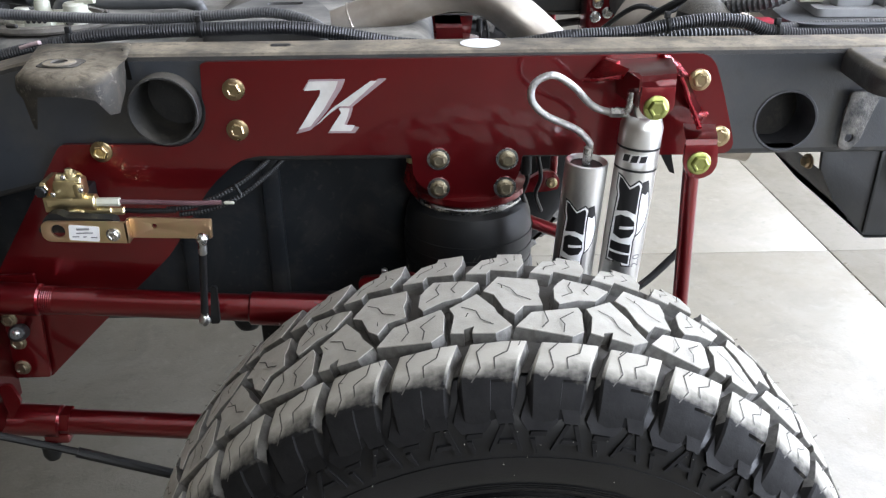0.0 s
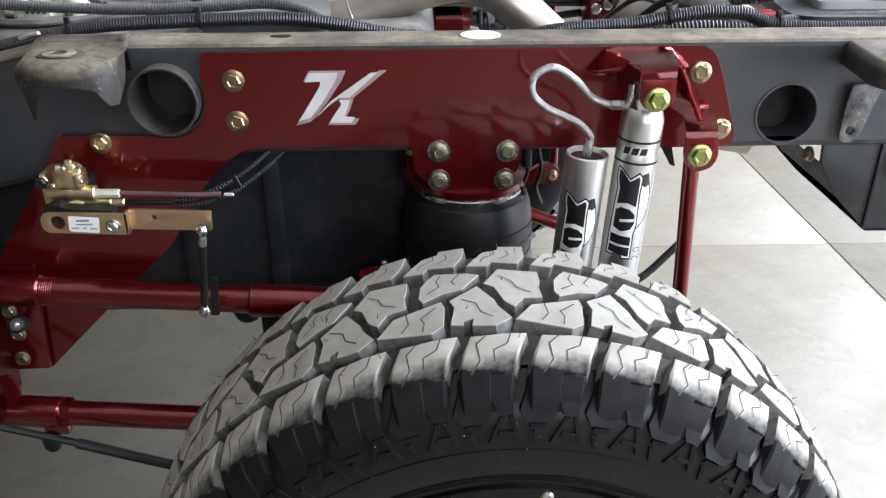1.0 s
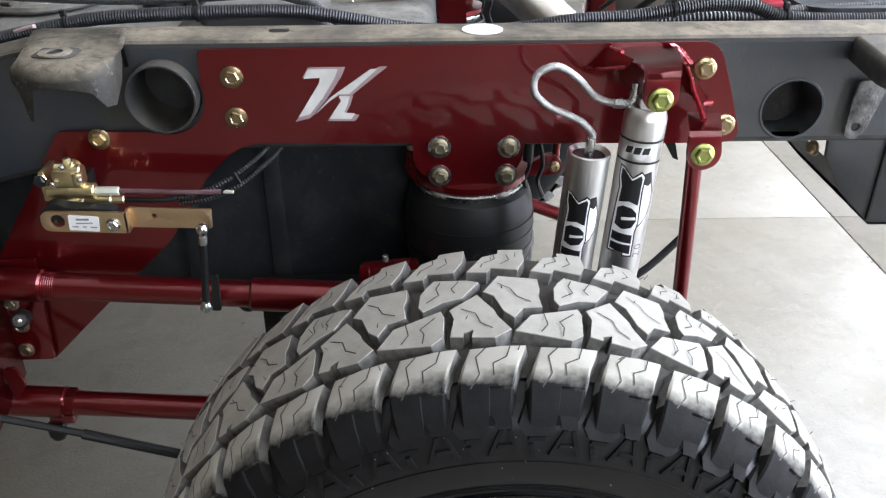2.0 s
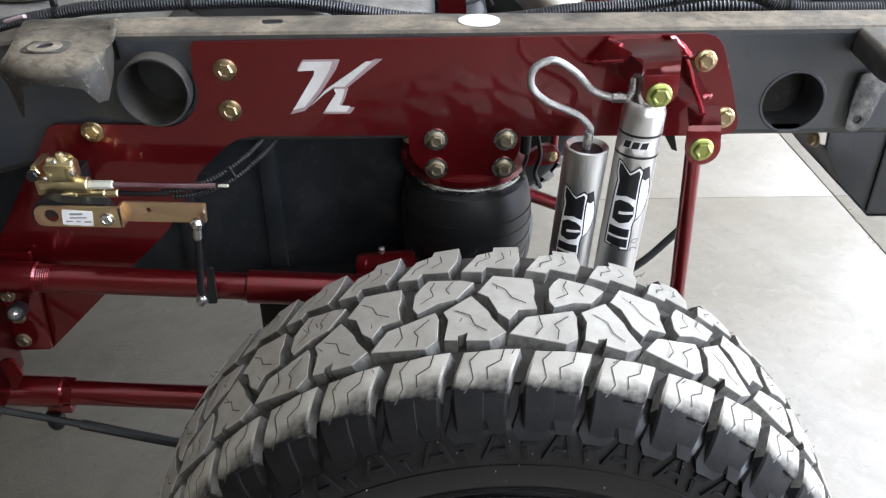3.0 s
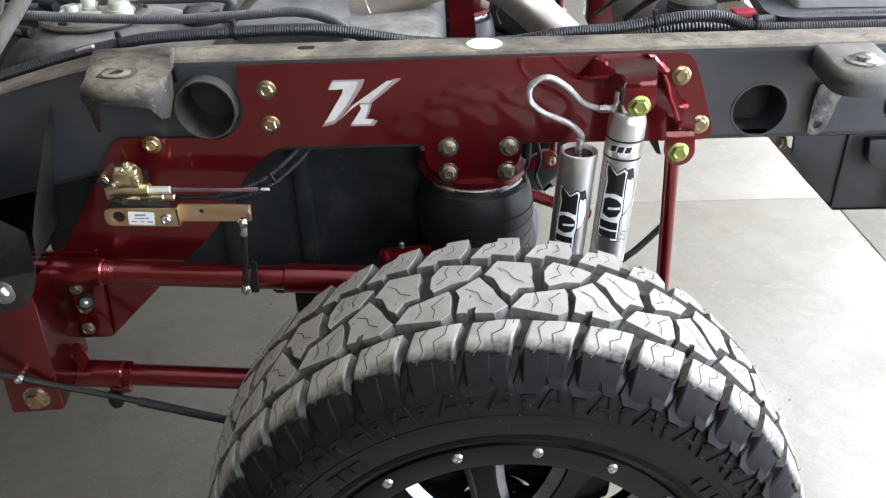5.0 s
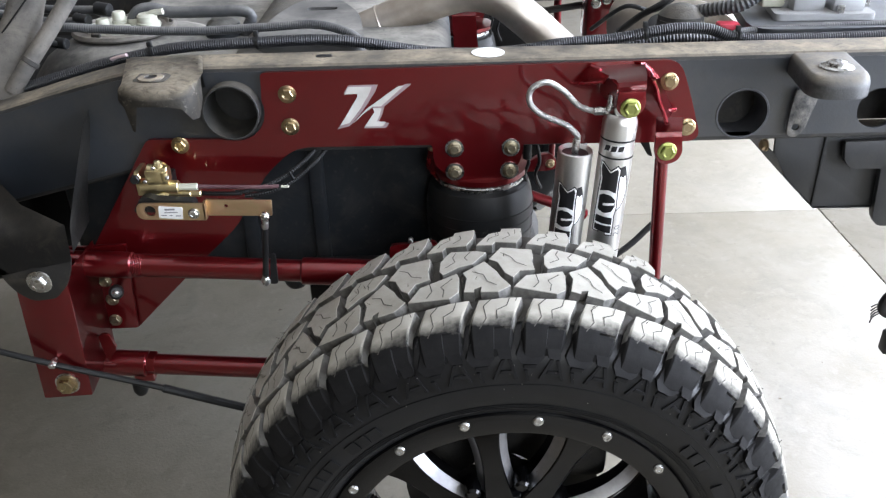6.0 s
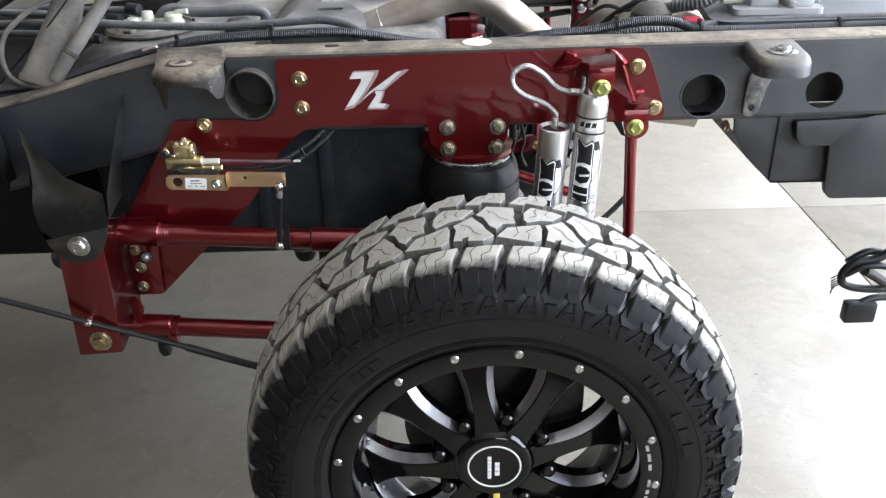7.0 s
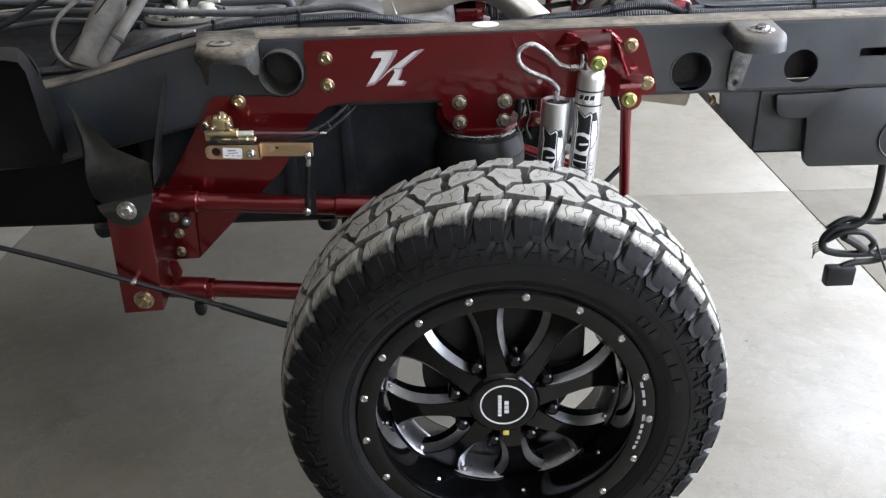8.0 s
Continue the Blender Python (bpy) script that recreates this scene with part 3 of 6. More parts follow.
bm = sheet([[tuple(p + (q - p) * k / 8 + (d * math.sin(math.pi * k / 8) * (-0.4 if i == 1 else -1.0 if i == 2 else 0.0)) for i, (p, q) in enumerate(zip(l, r))) for k in range(9)] for l, r, d in zip(LEFT, RIGHT, DIP)], 0.006)
hanger = part("hanger_bracket", bm, HANGER, near_rail, "dusty black stamped hanger bracket", angle=55)
part("lower_lobe", plate(rounded([(-0.843, 0.770), (-0.716, 0.792), (-0.721, 0.765), (-0.735, 0.732), (-0.760, 0.706), (-0.800, 0.702), (-0.822, 0.718), (-0.838, 0.742)], 0.010), [], 0.3275, 0.334, bev=0.001), HANGER, hanger)
part("side_wall", sheet([[(-0.870, 0.39, 0.885), (-0.892, 0.43, 0.89), (-0.915, 0.474, 0.90)], [(-0.848, 0.337, 0.83), (-0.866, 0.40, 0.83), (-0.885, 0.474, 0.83)], [(-0.838, 0.337, 0.74), (-0.845, 0.40, 0.74), (-0.852, 0.474, 0.74)]]), HANGER, hanger)
part("blade", sheet([[(-0.690, 0.472, 0.994), (-0.690, 0.474, 0.994)], [(-0.696, 0.450, 0.972), (-0.692, 0.474, 0.972)], [(-0.704, 0.415, 0.921), (-0.704, 0.474, 0.921)], [(-0.706, 0.370, 0.877), (-0.718, 0.474, 0.877)], [(-0.709, 0.340, 0.840), (-0.728, 0.474, 0.837)], [(-0.714, 0.336, 0.790), (-0.738, 0.474, 0.780)]], 0.006), CAST, hanger, "upright blade of the bracket with a worn edge")
part("arch_flange", sheet([[(-1.16, 0.42, 1.070), (-1.16, 0.36, 1.058)], [(-0.988, 0.42, 1.073), (-0.965, 0.36, 1.061)], [(-0.964, 0.42, 1.071), (-0.940, 0.36, 1.056)], [(-0.949, 0.42, 1.053), (-0.930, 0.36, 1.035)], [(-0.938, 0.42, 1.020), (-0.927, 0.36, 0.984)], [(-0.926, 0.43, 0.96), (-0.930, 0.37, 0.913)], [(-0.935, 0.46, 0.83), (-0.942, 0.42, 0.83)]], 0.006), HANGER, hanger, "broad arched flange of the front bracket")
# dark sheet added to hold the shade inside the arch
part("arch_web", plate(rounded([(-1.6, 1.070), (-0.985, 1.070), (-0.955, 1.062), (-0.938, 1.035), (-0.932, 0.95), (-0.936, 0.81), (-1.6, 0.80)], [0, 0.02, 0.02, 0.02, 0.02, 0.02, 0]), [], 0.424, 0.430), SHADE_BLACK, hanger, "inner face of the arched bracket, blackened as shade")
bm = hex_bolt((-0.779, 0.326, 0.742), BACK, 0.0135, 0.0215, 0.012)
part("pivot_bolt", bm, STEEL, hanger, "bright steel flanged pivot bolt")

# ---- red laser-cut side plate ----
PF, PB = 0.467, 0.4745
red = thing("suspension_plate", (0.0, PB, 0.70), "candy red painted steel suspension plate bolted to the rail", "suspension plate")
cx, cz = -0.443, 0.986
arc = [(cx + 0.054 * math.cos(radians(a)), cz + 0.054 * math.sin(radians(a))) for a in range(18, -110, -12)]
outline = rounded([(-0.385, 1.052), (0.313, 1.056), (0.334, 1.005), (0.366, 0.910), (0.282, 0.909), (0.055, 0.912), (0.050, 0.874), (0.010, 0.842), (-0.060, 0.842), (-0.102, 0.874), (-0.105, 0.915), (-0.345, 0.917), (-0.400, 0.868), (-0.470, 0.762), (-0.553, 0.684), (-0.694, 0.546), (-0.735, 0.556), (-0.735, 0.735), (-0.710, 0.773), (-0.600, 0.938), (-0.475, 0.936)], [0.006, 0.024, 0.03, 0.026, 0.0, 0.004, 0.02, 0.03, 0.03, 0.02, 0.004, 0.03, 0.02, 0.02, 0.01, 0.004, 0.004, 0.004, 0.0, 0.01, 0.0]) + arc[::-1]
part("plate", plate(outline, [], PF, PB, bev=0.0012), RED, red, angle=20)
for x, z in ((-0.347, 1.014), (-0.348, 0.956), (-0.543, 0.927), (0.298, 1.019), (0.3375, 0.9365)):
    part("bolt", hex_bolt((x, PF, z), BACK, turn=17 * (x + z) * 10), ZINC, red, "yellow zinc plated flange bolt")
for x, z in ((-0.066, 0.908), (0.033, 0.907), (-0.066, 0.863), (0.031, 0.863)):
    part("washer", lathe([(0.006, 0), (0.0165, 0), (0.0165, 0.002), (0.006, 0.0022)], (x, PF, z), (x, 0, z), 24), STEEL, red)
    part("bolt", hex_bolt((x, PF - 0.0022, z), BACK, 0.0095, 0.0125, 0.009, turn=30 * x * 100), ZINC_DULL, red)

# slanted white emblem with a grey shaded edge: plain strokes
strokes = [[(-0.243, 1.0265), (-0.193, 1.0265), (-0.199, 1.013), (-0.2215, 0.981), (-0.246, 0.954), (-0.267, 0.949), (-0.262, 0.955), (-0.226, 1.005), (-0.224, 1.013), (-0.252, 1.012)], [(-0.147, 1.0265), (-0.136, 1.0265), (-0.186, 0.9868), (-0.204, 0.9868), (-0.2195, 0.9765), (-0.246, 0.9545), (-0.217, 0.9825)], [(-0.2035, 0.9868), (-0.1845, 0.9862), (-0.189, 0.973), (-0.196, 0.9595), (-0.177, 0.958), (-0.184, 0.949), (-0.222, 0.9495), (-0.214, 0.961), (-0.200, 0.979)]]
for s in strokes:
    mx, mz = sum(p[0] for p in s) / len(s), sum(p[1] for p in s) / len(s)
    part("emblem_shade", plate(rounded(s, 0.0015, 3), [], PF - 0.0008, PF - 0.0001), EMBLEM_GREY, red, "grey-pink shaded edge of the emblem")
    part("emblem_stroke", plate(rounded([(mx + (x - mx) * 0.80 - 0.0022, mz + (z - mz) * 0.88 + 0.0012) for x, z in s], 0.0012, 3), [], PF - 0.0014, PF - 0.0009), EMBLEM_WHITE, red, "slanted white emblem stroke with grey shading")

# shock tower: bent tabs and gussets welded on the plate
tower = part("shock_mount", plate(rounded([(0.192, 1.036), (0.235, 1.036), (0.2365, 1.010), (0.228, 0.998), (0.212, 0.994), (0.198, 0.998), (0.1905, 1.008)], [0, 0, 0.008, 0.012, 0.014, 0.012, 0.008]), [], 0.369, 0.375, bev=0.0012), RED, red, "red bent shock mount tab")


def bent(left, right, n=6):
    """Rows of a bent sheet between two edge lines."""
    return [[tuple(p + (q - p) * k / n for p, q in zip(a, b)) for a, b in zip(left, right)] for k in range(n + 1)]


part("top_web", sheet(bent([(0.163, PF, 1.048), (0.172, 0.44, 1.044), (0.183, 0.41, 1.046), (0.190, 0.386, 1.051), (0.1915, 0.376, 1.049), (0.192, 0.371, 1.043), (0.192, 0.370, 1.034)], [(0.254, PF, 1.052), (0.249, 0.44, 1.053), (0.244, 0.41, 1.054), (0.239, 0.386, 1.054), (0.2365, 0.376, 1.052), (0.2355, 0.371, 1.045), (0.235, 0.370, 1.034)]), 0.006), RED, tower)
part("side_web", sheet([[(0.178, PF, 1.042), (0.186, 0.43, 1.042), (0.191, 0.380, 1.044)], [(0.182, PF, 1.002), (0.187, 0.43, 1.002), (0.192, 0.380, 1.006)]], 0.005), RED, tower)
part("gusset", sheet([[(0.264, 0.450, 1.030), (0.277, 0.465, 1.030)], [(0.271, 0.420, 1.004), (0.293, 0.465, 0.999)], [(0.279, 0.389, 0.976), (0.311, 0.465, 0.967)]], 0.006), RED, tower)
part("strap", sheet([[(0.233, 0.4640, 1.0550), (0.242, 0.4590, 1.0556), (0.251, 0.4640, 1.0550)], [(0.248, 0.4580, 1.0420), (0.258, 0.4520, 1.0450), (0.266, 0.4600, 1.0440)], [(0.264, 0.4520, 1.0290), (0.271, 0.4470, 1.0300), (0.277, 0.4550, 1.0310)]], 0.004), RED_GLINT, tower, "bent red strap, paint lightened as a highlight")
part("gusset", sheet([[(0.134, 0.4665, 1.020), (0.160, 0.4665, 1.051)], [(0.150, 0.445, 1.025), (0.168, 0.44, 1.052)], [(0.178, 0.418, 1.036), (0.184, 0.41, 1.050)]], 0.004), RED_GLINT, tower, "red gusset, paint lightened as a highlight")
for pts, r in (([(0.266, 0.447, 1.026), (0.270, 0.434, 1.014), (0.271, 0.417, 1.002), (0.276, 0.402, 0.988), (0.279, 0.387, 0.975)], 0.0040), ([(0.287, 0.435, 0.978), (0.299, 0.45, 0.974), (0.313, 0.461, 0.972)], 0.0048), ([(0.136, 0.463, 1.021), (0.152, 0.443, 1.027), (0.178, 0.417, 1.038)], 0.0034), ([(0.164, 0.462, 1.050), (0.176, 0.440, 1.050)], 0.0034)):
    part("weld", sweep(pts, r, 0.004, 8, 0.0008), RED_GLINT, tower, "red weld bead, paint lightened as a highlight")
part("lower_tab", plate(rounded([(0.263, 0.952), (0.306, 0.952), (0.310, 0.925), (0.304, 0.911), (0.288, 0.903), (0.271, 0.908), (0.2625, 0.925)], [0, 0, 0.010, 0.012, 0.014, 0.012, 0.010]), [], 0.384, 0.390, bev=0.0012), RED, tower, "red lower tab with a rounded end")
part("tab_web", sheet(bent([(0.283, PF, 0.956), (0.272, 0.425, 0.959), (0.265, 0.398, 0.961), (0.2635, 0.389, 0.959), (0.263, 0.385, 0.950)], [(0.330, PF, 0.954), (0.317, 0.425, 0.958), (0.309, 0.398, 0.961), (0.3065, 0.389, 0.959), (0.306, 0.385, 0.950)]), 0.006), RED, tower)
part("bolt", hex_bolt((0.2125, 0.369, 1.0095), BACK, 0.0120, 0.0165, 0.011), ZINC_GREEN, tower, "large greenish yellow zinc bolt")
part("bolt", hex_bolt((0.2835, 0.384, 0.9275), BACK, 0.0120, 0.0160, 0.010), ZINC_GREEN, tower)

# ---- air spring under the plate tab ----
AX, AY = -0.018, 0.545
air = thing("air_spring", (AX, AY, 0.60), "black rubber air spring with red top mount and chrome ring", "air spring", "air springs")
part("top_mount", lathe([(0, 0), (0.088, 0), (0.090, 0.003), (0.090, 0.012), (0.080, 0.014), (0.060, 0.020), (0, 0.020)], (AX, AY, 0.833), (AX, AY, 1), 40), RED, air, "red round top mount")
part("bead_ring", lathe([(0.070, 0), (0.083, 0), (0.0865, 0.004), (0.0865, 0.008), (0.083, 0.0125), (0.070, 0.0125)], (AX, AY, 0.820), (AX, AY, 1), 48), STEEL, air, "chrome bead ring")
part("bellows", lathe([(0, 0.21), (0.080, 0.212), (0.092, 0.204), (0.098, 0.185), (0.102, 0.160), (0.1025, 0.13), (0.100, 0.095), (0.095, 0.06), (0.090, 0.04), (0.080, 0.03), (0, 0.03)], (AX, AY, 0.610), (AX, AY, 1), 48), PLASTIC, air, "black ribbed rubber bellows")
for h in (0.655, 0.675, 0.70, 0.725, 0.75, 0.772):
    r = {0.655: 0.0940, 0.675: 0.0972, 0.70: 0.0998, 0.725: 0.1020, 0.75: 0.1028, 0.772: 0.1024}[h]
    part("rib", lathe([(r - 0.003, 0), (r + 0.0005, 0.0007), (r + 0.0005, 0.0015), (r - 0.003, 0.0022)], (AX, AY, h), (AX, AY, 1), 48), PLASTIC, air)
part("piston", lathe([(0, 0), (0.085, 0), (0.088, 0.01), (0.084, 0.05), (0.07, 0.055), (0, 0.055)], (AX, AY, 0.585), (AX, AY, 1), 32), PLASTIC, air)
for k, dy in enumerate((0.0, 0.02)):
    part("hose", sweep([(0.062 + dy, 0.50, 0.90), (0.07 + dy, 0.51, 0.86), (0.064 + dy, 0.515, 0.83), (0.078 + dy, 0.54, 0.79)], 0.0035, 0.006, 8), PLASTIC, air)
part("fitting", rod((0.066, 0.50, 0.905), (0.066, 0.50, 0.870), 0.008), PLASTIC, air)
part("fitting", rod((-0.105, 0.49, 0.895), (-0.105, 0.49, 0.915), 0.008, seg=6), BRASS, air)
part("side_tab", sheet([[(-0.112, 0.500, 0.892), (-0.100, 0.480, 0.892)], [(-0.118, 0.500, 0.862), (-0.100, 0.478, 0.858)], [(-0.104, 0.500, 0.838), (-0.092, 0.480, 0.836)]], 0.004), RED_GLINT, air, "small red tab beside the mount")

# ---- wheel ----
WZ = 0.418
WS = 1.027  # all radii were drawn for a slightly smaller wheel
wheel = thing("wheel", (0, 0.14, 0.0), "large all-terrain truck wheel with dusty tread and black machined rim", "wheel", "truck wheels")


def crown(y):
    return 0.4425 - 1.1 * (y - 0.150) ** 2


def on_wheel(a, r, y):
    r = r * WS
    return Vector((r * math.sin(radians(a)), y, WZ + r * math.cos(radians(a))))


def ring_lathe(profile, seg=96):
    """profile: (radius, y) about the axle."""
    return lathe([(r * WS, y) for r, y in profile], (0, 0, WZ), (0, 1, WZ), seg)


SIDE = [(0.4235, 0.125), (0.4205, 0.085), (0.4130, 0.045), (0.4050, 0.020), (0.397, 0.006), (0.388, -0.004), (0.376, -0.010), (0.358, -0.0145), (0.340, -0.0160), (0.318, -0.0145), (0.300, -0.008), (0.288, -0.001), (0.282, 0.004), (0.279, 0.010)]
FAR = 0.272  # twice the middle of the tread
FAR_SIDE = [(r + 0.003 * max(0.0, (r - 0.34) / 0.09), 0.25 - y + (FAR - 0.25) * min(1.0, max(0.0, (r - 0.30) / 0.09))) for r, y in SIDE]
tyre = part("tyre", ring_lathe(FAR_SIDE[::-1] + SIDE[1:], 128), (RUBBER,), wheel, "black tyre with pale dusty tread blocks")
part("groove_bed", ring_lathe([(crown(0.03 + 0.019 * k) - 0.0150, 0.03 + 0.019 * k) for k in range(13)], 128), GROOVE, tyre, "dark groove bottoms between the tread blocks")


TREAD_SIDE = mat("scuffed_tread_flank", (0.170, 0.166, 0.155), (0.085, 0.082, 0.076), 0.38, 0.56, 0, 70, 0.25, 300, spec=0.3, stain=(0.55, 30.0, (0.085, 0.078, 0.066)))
PITCH = 360.0 / 38
DEPTH = 0.0155


def cuts(bm, sipes, put, half=0.0007):
    """Thin dark cuts laid along lines of (degrees, y)."""
    for s in sipes:
        for (a0, y0), (a1, y1) in zip(s, s[1:]):
            d = Vector((radians(a1 - a0) * 0.45, y1 - y0)).normalized() * half
            da, dy = math.degrees(-d.y / 0.45), d.x
            bm.faces.new([put(a, y) for a, y in ((a0 - da, y0 - dy), (a1 - da, y1 - dy), (a1 + da, y1 + dy), (a0 + da, y0 + dy))]).material_index = 2


def block_mesh(poly, sipes=(), skirt=None):
    """A lug from (degrees, y) corners: dusty top, scuffed flanks that spread towards the groove, thin cuts."""
    bm = bmesh.new()
    n = len(poly)
    ca, cy = sum(p[0] for p in poly) / n, sum(p[1] for p in poly) / n

    def ring(shrink, lift):
        return [bm.verts.new(on_wheel(ca + (a - ca) * shrink, crown(y) + lift, cy + (y - cy) * shrink)) for a, y in poly]

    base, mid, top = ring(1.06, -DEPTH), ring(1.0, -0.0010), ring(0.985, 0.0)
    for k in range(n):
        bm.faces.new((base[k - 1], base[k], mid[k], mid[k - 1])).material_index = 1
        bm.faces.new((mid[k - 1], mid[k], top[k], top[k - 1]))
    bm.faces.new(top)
    if skirt:
        a0, a1, y = skirt
        q = [[bm.verts.new(on_wheel(a, r, yy)) for a in (a0, a1)] for r, yy in ((crown(y) - 0.0004, y), (0.418, y + 0.010), (0.396, y + 0.017), (0.385, y + 0.010), (0.41, y - 0.012))]
        for u, v in zip(q, q[1:]):
            bm.faces.new((u[0], u[1], v[1], v[0])).material_index = 1
        bm.faces.new([r[0] for r in q]).material_index = 1
        bm.faces.new([r[1] for r in q]).material_index = 1
    cuts(bm, sipes, lambda a, y: bm.verts.new(on_wheel(a, crown(y) + 0.0004, y)))
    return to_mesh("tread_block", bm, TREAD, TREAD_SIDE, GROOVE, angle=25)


def shoulder_mesh(lean=0.0):
    """A shoulder lug that bends over the edge of the tread, with a sunken pad at its lower corner and a stepped foot."""
    bm = bmesh.new()

    def put(a, y, lift=0.0, out=0.0):
        """Tread at y > 0.03, bending down the shoulder below that; out: away from the tyre."""
        if y > 0.03:
            return bm.verts.new(on_wheel(a, crown(y) + lift, y))
        t = (0.03 - y) / 0.052
        return bm.verts.new(on_wheel(a, 0.4265 - 0.010 * t - 0.034 * t ** 2.0 + lift, y + 0.010 * t * t - out))

    rows = [(0.0570, -5.70, 1.75), (0.0420, -6.42, 1.02), (0.0300, -7.05, 0.45), (0.0190, -7.50, 0.02), (0.0100, -7.75, -0.36), (0.0088, -7.76, -0.38), (-0.0020, -7.85, -0.62), (-0.0130, -7.90, -0.80), (-0.0210, -8.00, -0.95)]
    cols = (0.0, 0.045, 0.30, 0.555, 0.570, 0.955, 1.0)
    ends = (-0.0205, -0.0215, -0.0215, -0.0200, -0.0135, -0.0135, -0.0150)
    tops, bases = [], []
    for i, (y, a0, a1) in enumerate(rows):
        line = []
        for k, u in enumerate(cols):
            yy = max(y, ends[k]) if i == len(rows) - 1 else y
            sunk = 0.0030 if k >= 4 and i >= 5 else 0.0
            edge = 0.0014 if k in (0, len(cols) - 1) or i == 0 else 0.0
            bend = 0.0018 if i == 0 and k <= 2 else 0.0
            line.append(put(a0 + (a1 - a0) * u + lean * u, yy - bend, -edge - sunk * (0.9 if y > -0.005 else 0.5), -edge - sunk * (0.5 if y > -0.005 else 0.9)))
        tops.append(line)
        bases.append([put(a, y, -0.0155 if y > 0.02 else -0.011, -0.005) for a in (a0 - 0.45, a1 + 0.45 + lean)])
    last = len(cols) - 1
    for i in range(len(rows) - 1):
        for k in range(last):
            bm.faces.new((tops[i][k], tops[i][k + 1], tops[i + 1][k + 1], tops[i + 1][k])).material_index = 3
        for q in ((bases[i][0], tops[i][0], tops[i + 1][0], bases[i + 1][0]), (tops[i][last], bases[i][1], bases[i + 1][1], tops[i + 1][last])):
            bm.faces.new(q).material_index = 3 if rows[i + 1][0] < 0.005 else 1
    bm.faces.new([bases[0][0], bases[0][1]] + tops[0][::-1]).material_index = 1
    bm.faces.new([bases[-1][1], bases[-1][0]] + tops[-1]).material_index = 3
    cuts(bm, [[(-3.55, 0.0547), (-5.06, 0.0424), (-4.79, 0.0223), (-6.15, 0.0085)], [(-0.36, 0.0560), (-1.0, 0.0416), (-2.87, 0.034), (-2.9, 0.0202)]], lambda a, y: put(a + lean * 0.5, y, 0.0005, 0.0002))
    return to_mesh("tread_block", bm, TREAD, TREAD_SIDE, GROOVE, SHOULDER, angle=25)


def shifted(pts):
    """The same corners one pitch earlier."""
    return [(round(a - PITCH, 2), y) for a, y in pts]


BOOT_B = block_mesh([(-8.09, 0.1149), (-4.09, 0.1384), (-1.93, 0.1099), (-1.57, 0.0998), (0.13, 0.0791), (-2.21, 0.0678), (-5.3, 0.0702), (-4.99, 0.0805), (-6.35, 0.0771), (-6.46, 0.0712), (-8.23, 0.0737), (-7.52, 0.1008)], [[(-6.44, 0.1143), (-4.51, 0.1051), (-4.0, 0.0902), (-2.37, 0.0809)]])
KITE_B = block_mesh(shifted([(2.93, 0.1003), (9.74, 0.1155), (10.13, 0.1059), (9.81, 0.0749), (8.08, 0.0653), (0.53, 0.0765)]), [shifted([(4.74, 0.1027), (5.08, 0.0861), (4.04, 0.0749)]), shifted([(8.9, 0.1054), (6.74, 0.0908), (7.26, 0.0832), (6.93, 0.0700)])])
BOOT_C = block_mesh([(-3.2, 0.1434), (-0.8, 0.176), (4.89, 0.17), (4.89, 0.1483), (4.5, 0.1364), (4.78, 0.1148), (2.1, 0.1121), (0.69, 0.0964), (-0.67, 0.1074), (-1.77, 0.1345)], [[(-1.0, 0.1589), (0.67, 0.1472), (1.41, 0.1322), (3.31, 0.1226)]])
KITE_C = block_mesh(shifted([(6.88, 0.1513), (7.79, 0.1649), (8.89, 0.1772), (13.67, 0.1696), (15.33, 0.1636), (12.72, 0.1345), (10.14, 0.131), (7.17, 0.119), (6.58, 0.128)]), [shifted([(9.79, 0.1706), (9.14, 0.158), (9.56, 0.145), (7.71, 0.1336)]), shifted([(12.43, 0.1681), (11.32, 0.1531), (11.81, 0.1444)])])
FAR_LUG = block_mesh([(-5.27, 0.1893), (-2.63, 0.2304), (-0.17, 0.2399), (0.13, 0.2549), (4.13, 0.2583), (3.74, 0.2195), (2.31, 0.1913), (-1.58, 0.1968), (-2.28, 0.1856)], [[(-0.87, 0.2364), (-0.78, 0.2214), (-2.71, 0.2092), (-3.13, 0.1982)], [(1.14, 0.2355), (1.37, 0.2187), (-0.14, 0.2058)]], (0.2, 4.05, 0.2555))
NEAR = [shoulder_mesh(0.0), shoulder_mesh(0.25)]


def turned(a):
    return Matrix.Translation((0, 0, WZ)) @ Matrix.Rotation(radians(a), 4, "Y") @ Matrix.Translation((0, 0, -WZ))


def lug(me, a):
    ob = part("tread_block", me, None, tyre)
    ob.matrix_basis = turned(a)


for k in range(38):
    a = PITCH * k
    lug(NEAR[k % 2], a)
    lug(BOOT_B if k % 2 == 0 else KITE_B, a)
    lug(BOOT_C if k % 2 == 0 else KITE_C, a)
    lug(FAR_LUG, a)

# stepped relief round the sidewall


def side_y(r):
    for (r0, y0), (r1, y1) in zip(SIDE, SIDE[1:]):
        if r1 <= r <= r0:
            return y0 + (y1 - y0) * (r0 - r) / (r0 - r1)
    return -0.01


def relief(bm, poly, lift):
    base = [bm.verts.new(on_wheel(a, r, side_y(r) + 0.001)) for a, r in poly]
    ca, cr = sum(p[0] for p in poly) / len(poly), sum(p[1] for p in poly) / len(poly)
    top = [bm.verts.new(on_wheel(ca + (a - ca) * 0.96, cr + (r - cr) * 0.96, side_y(r) - lift)) for a, r in poly]
    bm.faces.new(top)
    for k in range(len(poly)):
        bm.faces.new((base[k - 1], base[k], top[k], top[k - 1]))


